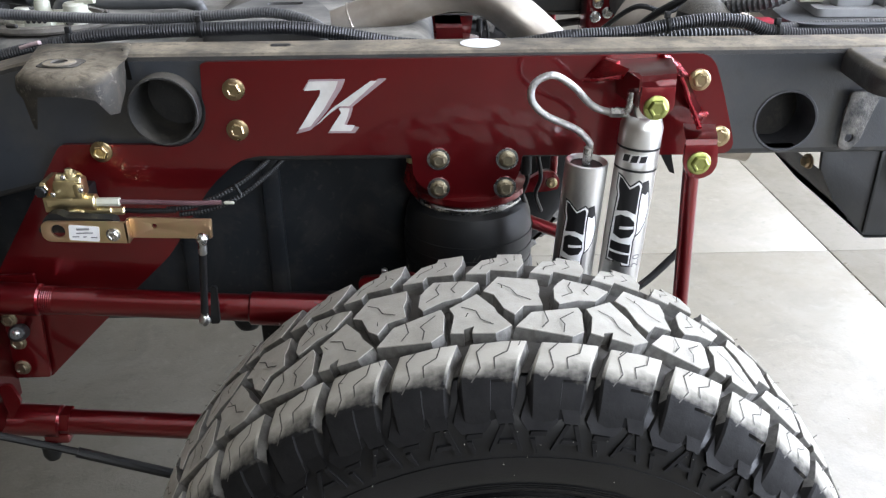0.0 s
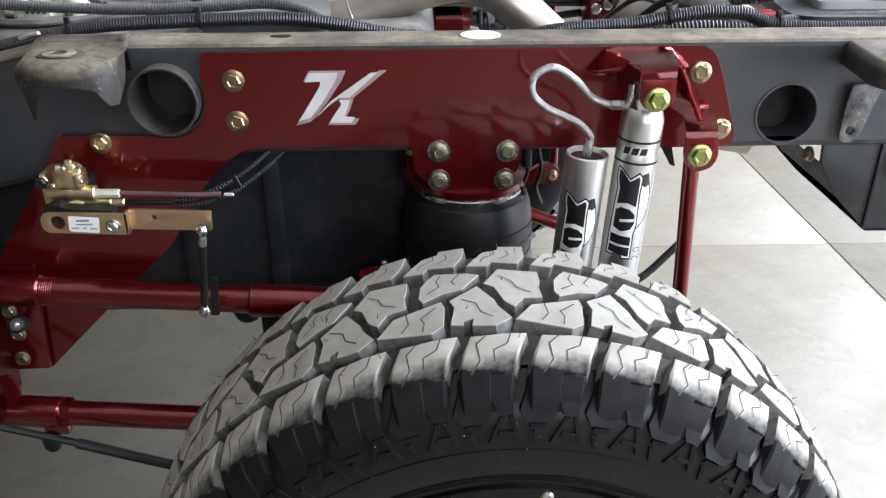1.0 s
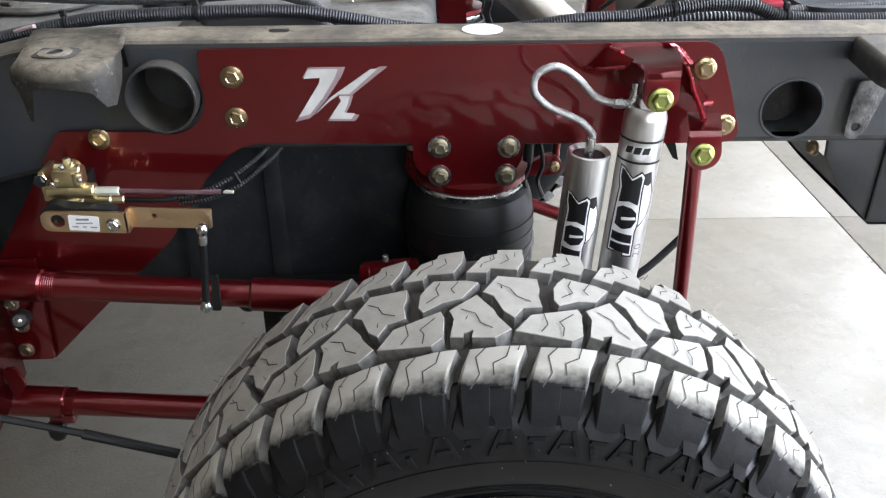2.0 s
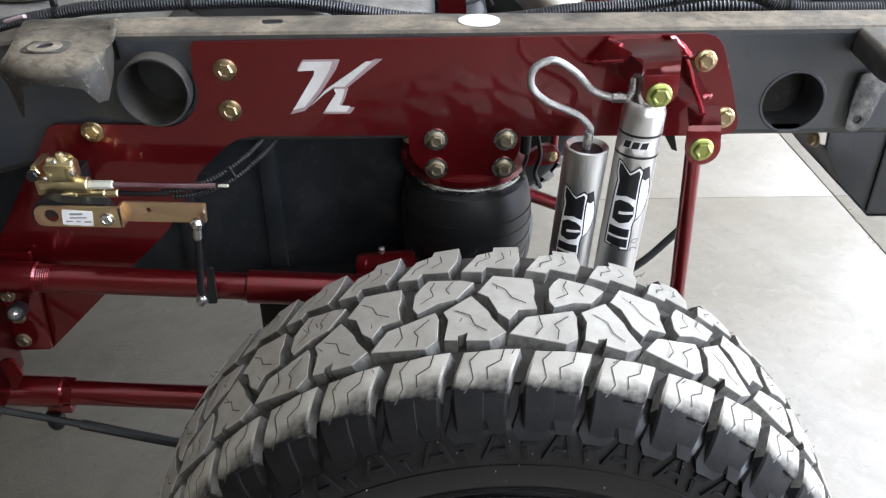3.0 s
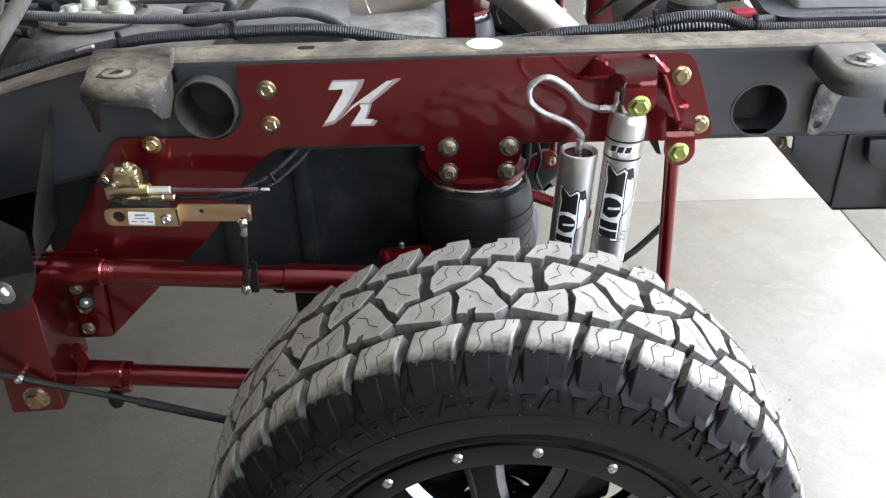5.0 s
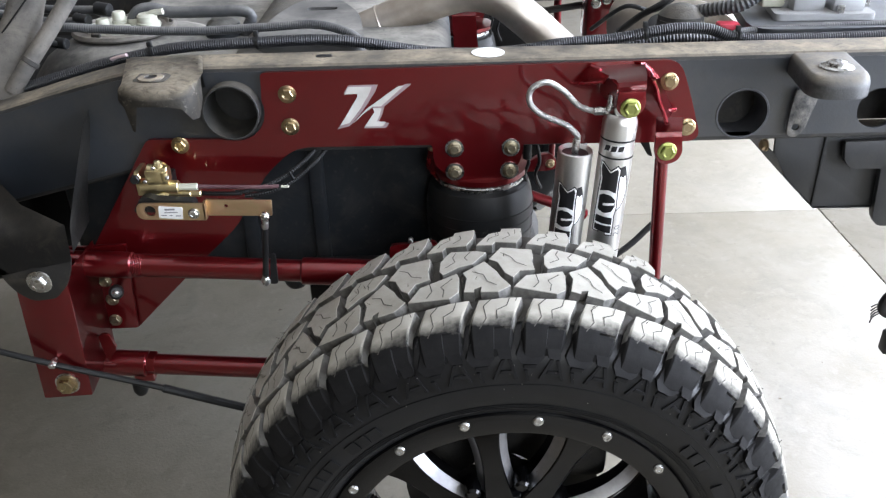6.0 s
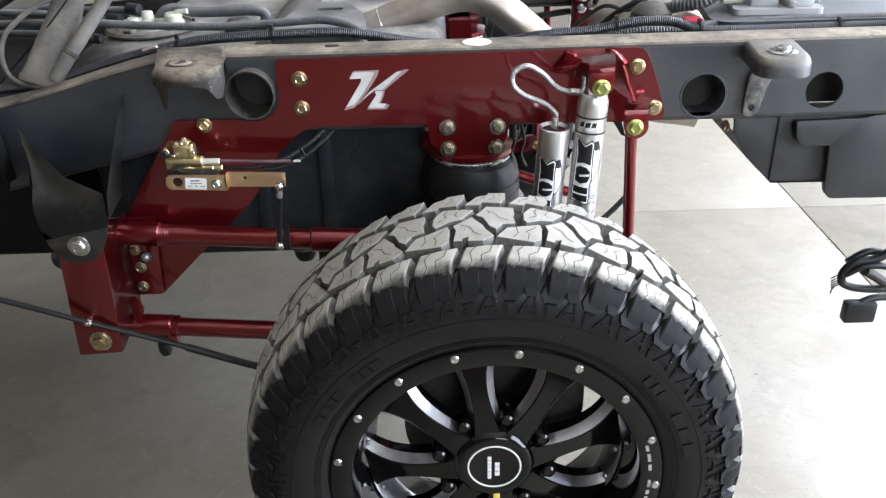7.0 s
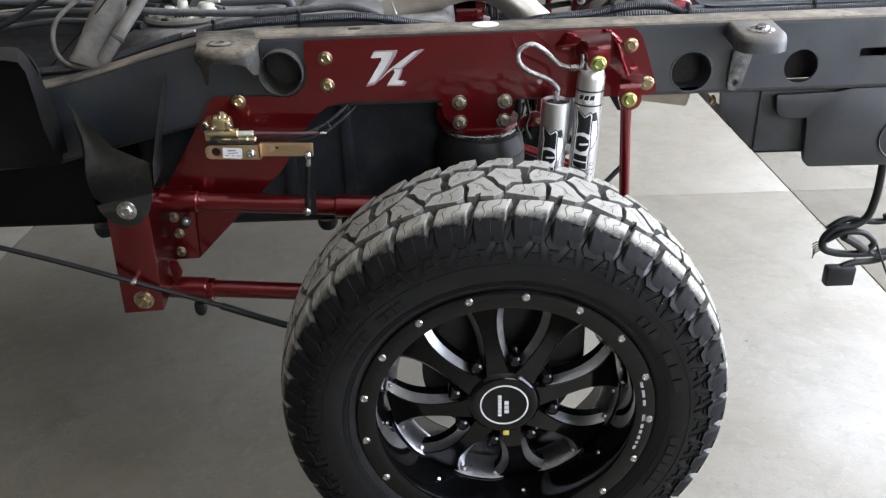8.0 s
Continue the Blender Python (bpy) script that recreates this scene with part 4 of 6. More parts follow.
zig = bmesh.new()
for k in range(38):
    a = -5.84 + PITCH * k
    relief(zig, [(a - 2.4, 0.401), (a + 0.6, 0.401), (a + 2.0, 0.385), (a + 0.9, 0.377), (a - 2.6, 0.377), (a - 3.6, 0.387)], 0.0070)
    relief(zig, [(a + 2.2, 0.396), (a + 5.0, 0.396), (a + 5.2, 0.383), (a + 2.8, 0.383)], 0.0062)
    relief(zig, [(a + 3.2, 0.381), (a + 3.9, 0.381), (a + 1.9, 0.354), (a + 1.2, 0.354)], 0.0036)
    relief(zig, [(a + 4.3, 0.381), (a + 5.0, 0.381), (a + 6.4, 0.354), (a + 5.7, 0.354)], 0.0036)
    relief(zig, [(a + 2.9, 0.366), (a + 5.3, 0.366), (a + 5.6, 0.362), (a + 2.6, 0.362)], 0.0034)
    relief(zig, [(a - 1.9, 0.374), (a + 0.6, 0.374), (a + 0.4, 0.3695), (a - 2.1, 0.3695)], 0.0034)
    relief(zig, [(a - 2.0, 0.366), (a - 1.2, 0.366), (a - 0.6, 0.351), (a - 1.2, 0.351)], 0.0030)
crumbs = bmesh.new()
rng = random.Random(11)
for k in range(150):
    a, r = rng.uniform(0, 360), rng.choice((rng.uniform(0.355, 0.400), rng.uniform(0.355, 0.400), rng.uniform(0.30, 0.40)))
    c, h = on_wheel(a, r, side_y(r) - 0.0038), rng.uniform(0.0003, 0.0007)
    vs = [crumbs.verts.new(c + Vector(d) * h) for d in ((1, 0, 0), (0, 0, 1), (-1, 0, 0.3), (0, -1, 0), (0, 4, 0))]
    for q in ((0, 1, 3), (1, 2, 3), (2, 0, 3), (1, 0, 4), (2, 1, 4), (0, 2, 4)):
        crumbs.faces.new([vs[i] for i in q])
tagged(part("dust_crumbs", crumbs, TREAD, tyre, "pale dry crumbs of dirt on the sidewall"), kind="stuff")
tagged(part("sidewall_relief", zig, SHOULDER, tyre, "stepped zigzag relief round the sidewall"), kind="stuff")
# thin rubber whiskers left by the mould
hair = bmesh.new()
rng = random.Random(5)
for k in range(70):
    a, y = rng.uniform(-100, 100), rng.choice((0.046, 0.105, 0.150, 0.215, 0.235, 0.245)) + rng.uniform(-0.008, 0.008)
    p = on_wheel(a, crown(y) - 0.002, y)
    q = on_wheel(a + rng.uniform(-0.6, 0.6), crown(y) + rng.uniform(0.003, 0.006), y + rng.uniform(-0.004, 0.004))
    rod(p, q, 0.0005, 0.0003, 5, 0.0001, hair)
tagged(part("whiskers", hair, GROOVE, tyre, "thin rubber mould whiskers"), kind="stuff")
for r in (0.344, 0.306, 0.302, 0.298):
    y = -0.0157 if r > 0.33 else {0.306: -0.0105, 0.302: -0.0087, 0.298: -0.0070}[r]
    part("sidewall_ring", lathe([(r * WS - 0.0008, 0.002), (r * WS - 0.0004, -0.0012), (r * WS + 0.0004, -0.0012), (r * WS + 0.0008, 0.002)], (0, y, WZ), (0, 1, WZ), 96), RUBBER, tyre)


def arc_bar(a0, a1, r0, r1, y, lift, mat_, parent, label=""):
    own = bmesh.new()
    steps = max(2, int((a1 - a0) / 0.8))
    rows = [[own.verts.new(on_wheel(a0 + (a1 - a0) * i / steps, r, y - l)) for r, l in ((r0, 0), (r0, lift), (r1, lift), (r1, 0))] for i in range(steps + 1)]
    for p, q in zip(rows, rows[1:]):
        for k in range(4):
            own.faces.new((p[k - 1], p[k], q[k], q[k - 1]))
    own.faces.new(rows[0]), own.faces.new(rows[-1])
    return part("lettering_bar", own, mat_, parent, label)


for a0, w in ((-62, 3.0), (-58.2, 3.0), (-54.4, 2.4), (-51.4, 3.0), (-43.5, 3.0), (-39.9, 2.6), (-36.6, 3.0), (46, 2.6), (49.4, 2.6), (52.6, 2.6), (62, 5.0), (68, 5.0), (74, 5.0), (98, 3), (102, 3), (106, 3), (110, 3), (114, 3), (118, 3)):
    arc_bar(a0, a0 + w, 0.316, 0.333, -0.0150, 0.0026, RUBBER, tyre)

# rim: outer ring, barrel, spokes and hub
rim = part("rim", ring_lathe([(0.281, 0.012), (0.284, 0.004), (0.281, -0.001), (0.276, -0.0025), (0.250, -0.001), (0.246, 0.001), (0.243, 0.008), (0.239, 0.030), (0.2355, 0.060), (0.234, 0.12), (0.234, 0.22), (0.25, 0.25), (0.279, 0.26), (0.279, 0.25), (0.24, 0.235), (0.238, 0.12), (0.245, 0.05), (0.27, 0.02)], 128), BLACK_GLOSS, wheel, "gloss black deep-dish rim")
BOLT0 = -14.0
for k in range(17):
    c = on_wheel(BOLT0 + 21.2 * k, 0.2713, -0.002)
    bm = lathe([(0, 0), (0.0078, 0), (0.0078, 0.0018), (0.0062, 0.0042), (0.0036, 0.0046), (0.0030, 0.0030), (0, 0.0030)], c, c + Vector((0, -1, 0)), 18)
    part("bolt", bm, STEEL, rim, "small bright button-head bolt")
for a0, w in ((73, 3.6), (77.2, 4.6), (82.4, 3.6), (90, 4.4), (95, 2.6), (98.2, 2.4), (101.2, 2.4), (104.2, 1.8), (106.6, 2.6)):
    arc_bar(a0, a0 + w * 0.8, 0.2585, 0.2640, -0.0016, 0.0006, GREYISH, rim, "pale grey lettering bar")


def spoke_mesh():
    """A twisted spoke that leans over on its way out, with a machined edge on one flank."""
    bm = bmesh.new()
    prev = None
    for i in range(13):
        t = i / 12
        r = 0.060 + (0.234 - 0.060) * t
        mid = 0.0
        half = math.degrees(math.atan2(0.0135 + 0.016 * (1 - t) ** 2.5 + 0.043 * t ** 4, r))
        y = 0.048 + 0.046 * t ** 1.5
        th = 0.046 - 0.012 * t
        w = math.degrees((0.0080 + 0.0075 * t) / r)
        row = [(-half * 1.02 - w * 0.8, th), (-half - w * 0.7, 0.018), (-half + w * 0.3, 0.0022), (-half + w * 0.5, 0.0), (half - w * 0.5, 0.0), (half - w * 0.3, 0.0022), (half + w * 0.7, 0.018), (half * 1.02 + w * 0.8, th)]
        vs = [bm.verts.new(on_wheel(mid + a, r, y + d)) for a, d in row]
        if prev:
            for k in range(len(vs) - 1):
                f = bm.faces.new((prev[k], prev[k + 1], vs[k + 1], vs[k]))
                f.material_index = 1 if k in (1, 5) and 3 <= i else 0
            bm.faces.new((prev[-1], prev[0], vs[0], vs[-1]))
        else:
            bm.faces.new(vs)
        prev = vs
    bm.faces.new(prev)
    return to_mesh("spoke", bm, BLACK_GLOSS, MACHINED, angle=28)


SPOKE = spoke_mesh()


def insert_mesh():
    """Machined ledge with two small bolts that closes the outer end of a window, facing the axle."""
    bm = bmesh.new()
    prev = None
    for i in range(9):
        a = 9.0 + 27 * i / 8
        e = 0.006 if i in (0, 8) else 0.0015 if i in (1, 7) else 0.0
        ring = [bm.verts.new(on_wheel(a, r, y)) for r, y in ((0.2330, 0.088 + e), (0.2310, 0.0875 + e), (0.2290, 0.0900 + e), (0.2110, 0.128 - e), (0.2110, 0.136), (0.2335, 0.136))]
        if prev:
            for k in range(6):
                bm.faces.new((prev[k - 1], prev[k], ring[k], ring[k - 1]))
        else:
            bm.faces.new(ring)
        prev = ring
    bm.faces.new(prev)
    for a in (14, 31):
        c = on_wheel(a, 0.2245, 0.098)
        rod(c, c + Vector((0, -0.004, 0)) + (Vector((0, 0.098, WZ)) - c).normalized() * 0.004, 0.0045, seg=10, bm=bm)
    return to_mesh("window_insert", bm, MACHINED, angle=30)


INSERT = insert_mesh()
for k in range(8):
    for name, me, lab in (("spoke", SPOKE, ""), ("window_insert", INSERT, "machined silver window insert with two small bolts")):
        ob = part(name, me, None, rim, lab)
        ob.matrix_basis = turned(-10 + 45 * k)
    c = on_wheel(-10 + 45 * k, 0.2350, 0.050)
    part("barrel_bolt", rod(c, c + (Vector((0, 0.046, WZ)) - c).normalized() * 0.004 + Vector((0, -0.003, 0)), 0.0042, seg=10), STEEL, rim)
part("hub", lathe([(0, 0.045), (0.100, 0.045), (0.102, 0.040), (0.100, 0.010), (0.095, 0.006), (0.088, 0.004), (0.085, 0.0), (0.081, -0.004), (0.079, -0.010), (0.070, -0.021), (0.067, -0.025), (0.063, -0.027), (0.054, -0.027), (0.049, -0.025), (0, -0.025)][::-1], (0, 0.067, WZ), (0, 1, WZ), 56), BLACK_GLOSS, rim, "gloss black hub with a stepped cap")
part("cap_ring", lathe([(0.0455, 0), (0.0455, -0.0018), (0.0485, -0.0018), (0.0485, 0)], (0, 0.0425, WZ), (0, 1, WZ), 56), WHITE, rim, "thin white ring on the cap")
for x0, x1, z0, z1 in ((-0.0125, -0.0055, -0.027, 0.026), (0.0005, 0.009, -0.020, 0.012)):
    n = 6 if x0 < -0.01 else 3
    for k in range(n):
        za, zb = z0 + (z1 - z0) * k / n, z0 + (z1 - z0) * (k + 0.78) / n
        part("lettering_bar", box((x0, 0.0402, WZ + za), (x1, 0.0418, WZ + zb)), WHITE, rim)
for k in range(8):
    c = on_wheel(12.5 + 45 * k, 0.098, 0.082)
    bm = lathe([(0, 0), (0.0135, 0), (0.0135, 0.02), (0.0125, 0.034), (0.009, 0.038), (0.008, 0.036), (0, 0.036)], c, c + Vector((0, -1, 0)), 18)
    part("lug_nut", bm, BLACK_GLOSS, rim, "black lug nut")
    c = on_wheel(12.5 + 45 * k + 22.5, 0.082, 0.069)
    part("cap_screw", rod(c, c + Vector((0, -0.006, 0)), 0.0035, seg=10), STEEL, rim)
part("paint_mark", box((-0.002, 0.0400, WZ - 0.0765), (0.010, 0.0560, WZ - 0.0640), 0.001), YELLOW, rim)
# brake disc and axle behind the rim
brake = thing("brake", (0, 0.2, WZ), "dark brake rotor with a cast caliper behind the rim", "brake")
part("rotor", lathe([(0.06, 0), (0.165, 0), (0.165, 0.03), (0.06, 0.03)], (0, 0.165, WZ), (0, 1, WZ), 56), CAST, brake)
part("caliper", box((0.085, 0.140, WZ + 0.02), (0.175, 0.225, WZ + 0.16), 0.015), CAST, brake)
axle = thing("axle", (0, CY, WZ), "black rear axle tube with a round differential", "axle")
part("tube", rod((0, 0.18, WZ), (0, 2 * CY - 0.18, WZ), 0.045, seg=28), PLASTIC, axle)
part("differential", lathe([(0, 0), (0.09, 0), (0.15, 0.06), (0.165, 0.13), (0.15, 0.20), (0.09, 0.26), (0, 0.26)], (0, CY - 0.13, WZ), (0, 2, WZ), 36), CAST, axle)
part("spring_perch", box((-0.13, 0.42, WZ + 0.03), (0.10, 0.64, WZ + 0.15), 0.01), PLASTIC, axle)

# ---- shock absorber with its reservoir ----
shock = thing("shock_absorber", (0.190, 0.36, 0.56), "silver shock absorber with black and white graphics", "shock absorber")
SA, SB = Vector((0.2075, 0.405, 0.990)), Vector((0.1850, 0.412, 0.540))
SD = (SB - SA).normalized()
SR = 0.0288
part("body", lathe([(0, 0), (0.0225, 0), (0.0245, 0.002), (SR - 0.0008, 0.012), (SR, 0.015), (SR, 0.040), (SR - 0.001, 0.0405), (SR - 0.001, 0.043), (SR, 0.0435), (SR, 0.070), (SR - 0.001, 0.0705), (SR - 0.001, 0.073), (SR, 0.0735), (SR, 0.43), (0, 0.43)], SA, SB, 40), ALU, shock, "satin silver shock body")
part("eye", rod(SA + Vector((0.002, -0.016, 0.010)), SA + Vector((0.002, 0.016, 0.010)), 0.0175), ALU, shock)
part("band", lathe([(SR + 0.0003, 0), (SR + 0.0004, 0.0032)], SA + SD * 0.0404, SB, 40), BLACKV, shock)
part("band", lathe([(SR + 0.0003, 0), (SR + 0.0004, 0.0032)], SA + SD * 0.0704, SB, 40), BLACKV, shock)
RA, RB = Vector((0.1360, 0.405, 0.926)), Vector((0.1180, 0.412, 0.600))
RD = (RB - RA).normalized()
RR = 0.0295
res = part("reservoir", lathe([(0, 0.012), (0.019, 0.012), (0.0205, 0.008), (0.0265, 0.001), (0.0275, 0), (RR, 0.0015), (RR, 0.30), (0, 0.30)], RA, RB, 40), ALU, shock, "satin silver remote reservoir")
part("cap", lathe([(0, 0.0), (0.026, 0.0), (0.0262, 0.002), (0, 0.0025)], RA + RD * 0.006, RB, 32), BLACKV, res, "recessed black cap")
part("fitting", rod(RA + RD * 0.006, RA - RD * 0.020, 0.0065), STEEL, res)
part("braided_hose", sweep([RA - RD * 0.016, (0.137, 0.402, 0.952), (0.120, 0.40, 0.970), (0.098, 0.40, 0.981), (0.074, 0.398, 0.993), (0.056, 0.398, 1.012), (0.058, 0.398, 1.035), (0.082, 0.398, 1.046), (0.110, 0.400, 1.030), (0.135, 0.401, 1.005), (0.158, 0.402, 0.995), (0.180, 0.403, 0.993)], 0.0052, 0.0022, 14, 0.0006), BRAID, shock, "braided stainless hose in a loop")
part("elbow", rod((0.160, 0.402, 0.9945), (0.186, 0.404, 0.993), 0.0072, seg=6), STEEL, shock)
part("stem", sweep([(0.182, 0.403, 0.991), (0.187, 0.400, 1.005), (0.187, 0.395, 1.028)], 0.006, 0.004, 12), STEEL, shock)


def decal(a, d, r, poly, mat_, parent, lift, label="", turn=-0.26):
    """A thin patch on a cylinder: poly of (across, along) metres, across 0 facing the open side."""
    own = bmesh.new()
    side = Vector((1, 0, 0))
    side = (side - d * side.dot(d)).normalized()
    out = -d.cross(side).normalized()
    if out.y > 0:
        out = -out
    vs = [own.verts.new((u, 0, v)) for u, v in poly]
    es = [own.edges.new((vs[i - 1], vs[i])) for i in range(len(vs))]
    bmesh.ops.triangle_fill(own, use_beauty=True, edges=es)
    for cut in np.arange(-0.03, 0.0301, 0.004):
        bmesh.ops.bisect_plane(own, geom=list(own.verts) + list(own.edges) + list(own.faces), plane_co=(cut, 0, 0), plane_no=(1, 0, 0))
    for v in own.verts:
        u, w = v.co.x, v.co.z
        ang = u / r + turn
        v.co = a + d * w + (out * math.cos(ang) + side * math.sin(ang)) * (r + lift)
    return part("graphic", own, mat_, parent, label)


def graphics(a, d, r, start, k, parent):
    """Bold slanted black shapes with white edges beside a pale curled tail: plain shapes."""
    def put(poly, m, lift, grow=0.0, label=""):
        decal(a, d, r, [(r * math.asin(max(-0.98, min(0.98, u * 0.0098 * min(1.0, k + 0.06)))), start + v * 0.000373 * k) for u, v in poly], m, parent, lift, label)

    tail = [(34, 30), (48, 18), (72, 12), (80, 45), (90, 95), (93, 140), (88, 185), (72, 222), (44, 246), (30, 240), (30, 70)]
    white_tail = [(36, 70), (50, 62), (66, 70), (78, 60), (86, 100), (89, 140), (84, 182), (69, 216), (44, 239), (32, 236), (30, 80)]
    edge = [(-74, -6), (-52, 0), (-10, 34), (28, 8), (50, 26), (48, 92), (50, 160), (54, 220), (46, 262), (48, 290), (48, 368), (2, 366), (-2, 334), (-32, 332), (-34, 354), (-74, 354), (-74, 256), (-70, 150), (-66, 80), (-74, 54)]
    white = [(-69, 0), (-53, 6), (-10, 41), (28, 16), (44, 30), (40, 92), (44, 160), (48, 220), (40, 262), (42, 290), (42, 361), (6, 360), (2, 328), (-37, 326), (-39, 348), (-68, 348), (-68, 256), (-64, 150), (-60, 80), (-69, 50)]
    put(tail, BLACKV, 0.0002)
    put(white_tail, WHITE, 0.0004, label="pale curled tail graphic")
    put(edge, BLACKV, 0.0006)
    put(white, WHITE, 0.0008)
    for shape in ([(-63, 8), (-50, 12), (-10, 48), (28, 26), (36, 40), (36, 146), (-8, 132), (-56, 142), (-52, 80), (-63, 44)],
                  [(-56, 166), (-32, 152), (10, 158), (36, 178), (40, 214), (24, 240), (-18, 250), (-56, 236)],
                  [(-62, 264), (34, 272), (36, 354), (-62, 340)]):
        put(shape, BLACKV, 0.0010)
    for inlay in ([(-30, 200), (34, 194), (36, 206), (-30, 212)], [(-62, 300), (36, 308), (36, 316), (-62, 310)]):
        put(inlay, WHITE, 0.0012)


graphics(SA, SD, SR, 0.080, 1.0, shock)
graphics(RA, RD, RR, 0.052, 0.88, res)
# small mark between the bands
decal(SA, SD, SR, [(-0.020, 0.0490), (0.018, 0.0470), (0.014, 0.0600), (-0.022, 0.0610)], WHITE, shock, 0.0003)
for u in (-0.018, -0.0065, 0.005):
    decal(SA, SD, SR, [(u, 0.0500), (u + 0.0090, 0.0490), (u + 0.0070, 0.0590), (u - 0.002, 0.0600)], BLACKV, shock, 0.0005)
decal(SA, SD, SR, [(-0.008, 0.0600), (0.011, 0.0585), (0.006, 0.0670), (-0.003, 0.0668)], WHITE, shock, 0.0006)
fc = bpy.data.curves.new("size_mark", "FONT")
fc.body, fc.size = "2.0", 0.0175
fo = bpy.data.objects.new("size_mark", fc)
me = bpy.data.meshes.new_from_object(fo)
bpy.data.objects.remove(fo)
me.materials.append(GREYV)
side = (Vector((1, 0, 0)) - SD * SD.x).normalized()
out = SD.cross(side).normalized()
out = -out if out.y > 0 else out
for v in me.vertices:
    ang = (0.0285 - v.co.y) / SR - 0.26
    v.co = SA + SD * (0.219 - v.co.x) + (out * math.cos(ang) + side * math.sin(ang)) * (SR + 0.0004)
part("size_mark", me, None, shock, "grey size marking")

# slim red brace tube beside the shock, and the black line behind it
brace = thing("brace_tube", (0.28, 0.40, 0.55), "slim candy red brace tube hanging from the plate", "brace tube")
part("tube", rod((0.284, 0.412, 0.915), (0.305, 0.414, 0.50), 0.0115), RED, brace)
line = thing("brake_line", (0.26, 0.5, 0.62), "thin black flexible brake line", "brake line")
part("hose", sweep([(0.31, 0.47, 0.76), (0.29, 0.47, 0.735), (0.25, 0.46, 0.70), (0.20, 0.45, 0.675), (0.12, 0.44, 0.66)], 0.006, 0.006, 10), PLASTIC, line)
part("bracket", sheet([[(0.258, 0.512, 0.915), (0.283, 0.512, 0.915)], [(0.272, 0.518, 0.890), (0.290, 0.520, 0.886)], [(0.292, 0.530, 0.858), (0.302, 0.533, 0.853)]], 0.005), PLASTIC, line, "black bent line bracket under the rail")
panhard = thing("track_bar", (0.1, 0.6, 0.70), "candy red track bar running under the chassis", "track bar")
part("bar", rod((0.05, 0.60, 0.762), (0.20, 0.60, 0.700), 0.011), RED, panhard)
part("upright", rod((0.126, 0.612, 0.825), (0.127, 0.612, 0.92), 0.0065), RED, panhard)
part("end_clevis", plate(rounded([(0.040, 0.792), (0.080, 0.818), (0.106, 0.834), (0.123, 0.835), (0.136, 0.820), (0.134, 0.803), (0.115, 0.799), (0.080, 0.798), (0.045, 0.785)], 0.006), [], 0.60, 0.612, bev=0.0015), RED, panhard)
part("bolt", hex_bolt((0.1225, 0.60, 0.815), BACK, 0.0065, 0.009, 0.008), ZINC, panhard)

# ---- levelling valve, its arm and link ----
VY = 0.405
valve = thing("levelling_valve", (-0.54, 0.43, 0.85), "brass levelling valve with a plated arm and black link", "levelling valve")
for a, b, r, seg in (((-0.603, VY, 0.878), (-0.538, VY, 0.876), 0.0115, 20), ((-0.590, VY + 0.004, 0.861), (-0.520, VY + 0.004, 0.861), 0.0075, 20), ((-0.572, VY + 0.02, 0.900), (-0.572, VY - 0.006, 0.902), 0.0165, 24), ((-0.566, VY, 0.905), (-0.566, VY, 0.922), 0.008, 16), ((-0.586, VY, 0.910), (-0.552, VY, 0.906), 0.0095, 18), ((-0.570, VY + 0.004, 0.868), (-0.570, VY + 0.004, 0.852), 0.015, 24), ((-0.566, VY - 0.004, 0.918), (-0.566, VY - 0.004, 0.927), 0.0055, 6), ((-0.553, VY - 0.002, 0.900), (-0.553, VY - 0.012, 0.899), 0.0045, 6), ((-0.604, VY - 0.002, 0.898), (-0.604, VY - 0.008, 0.898), 0.0075, 6)):
    part("body", rod(a, b, r, seg=seg), BRASS, valve, "cast brass valve body")
bm = box((-0.590, VY - 0.012, 0.884), (-0.550, VY + 0.016, 0.912), 0.006)
box((-0.562, VY - 0.015, 0.888), (-0.549, VY + 0.010, 0.909), 0.005, bm)
part("cast_boss", bm, BRASS, valve)
part("cast_boss", box((-0.604, VY - 0.010, 0.866), (-0.566, VY + 0.012, 0.890), 0.004), BRASS, valve)
part("cast_boss", lathe([(0, 0), (0.019, 0), (0.0195, 0.003), (0.0185, 0.010), (0.012, 0.013), (0, 0.013)], (-0.578, VY + 0.004, 0.862), (-0.578, VY - 1, 0.862), 24), BRASS, valve)
for dx, dz in ((-0.020, -0.004), (0.018, 0.002), (-0.002, 0.020)):
    part("screw", rod((-0.568 + dx, VY - 0.012, 0.898 + dz), (-0.568 + dx, VY - 0.018, 0.898 + dz), 0.0036, seg=10), STEEL, valve)
part("hex_plug", rod((-0.606, VY - 0.004, 0.896), (-0.606, VY - 0.014, 0.896), 0.0085, seg=6), PLASTIC, valve, "black hex plug")
part("mount_bracket", box((-0.610, VY - 0.003, 0.862), (-0.601, VY + 0.04, 0.906), 0.002), BRASS, valve)
part("mount_bracket", box((-0.606, VY + 0.02, 0.850), (-0.560, PF, 0.884), 0.002), PLASTIC, valve, "black valve mounting bracket")
part("fitting", rod((-0.540, VY, 0.876), (-0.506, VY, 0.8755), 0.0062, seg=6), NYLON, valve, "white nylon fitting")
part("fitting", rod((-0.522, VY + 0.004, 0.861), (-0.503, VY + 0.004, 0.861), 0.006, seg=6), BRASS, valve)
AYF = 0.365
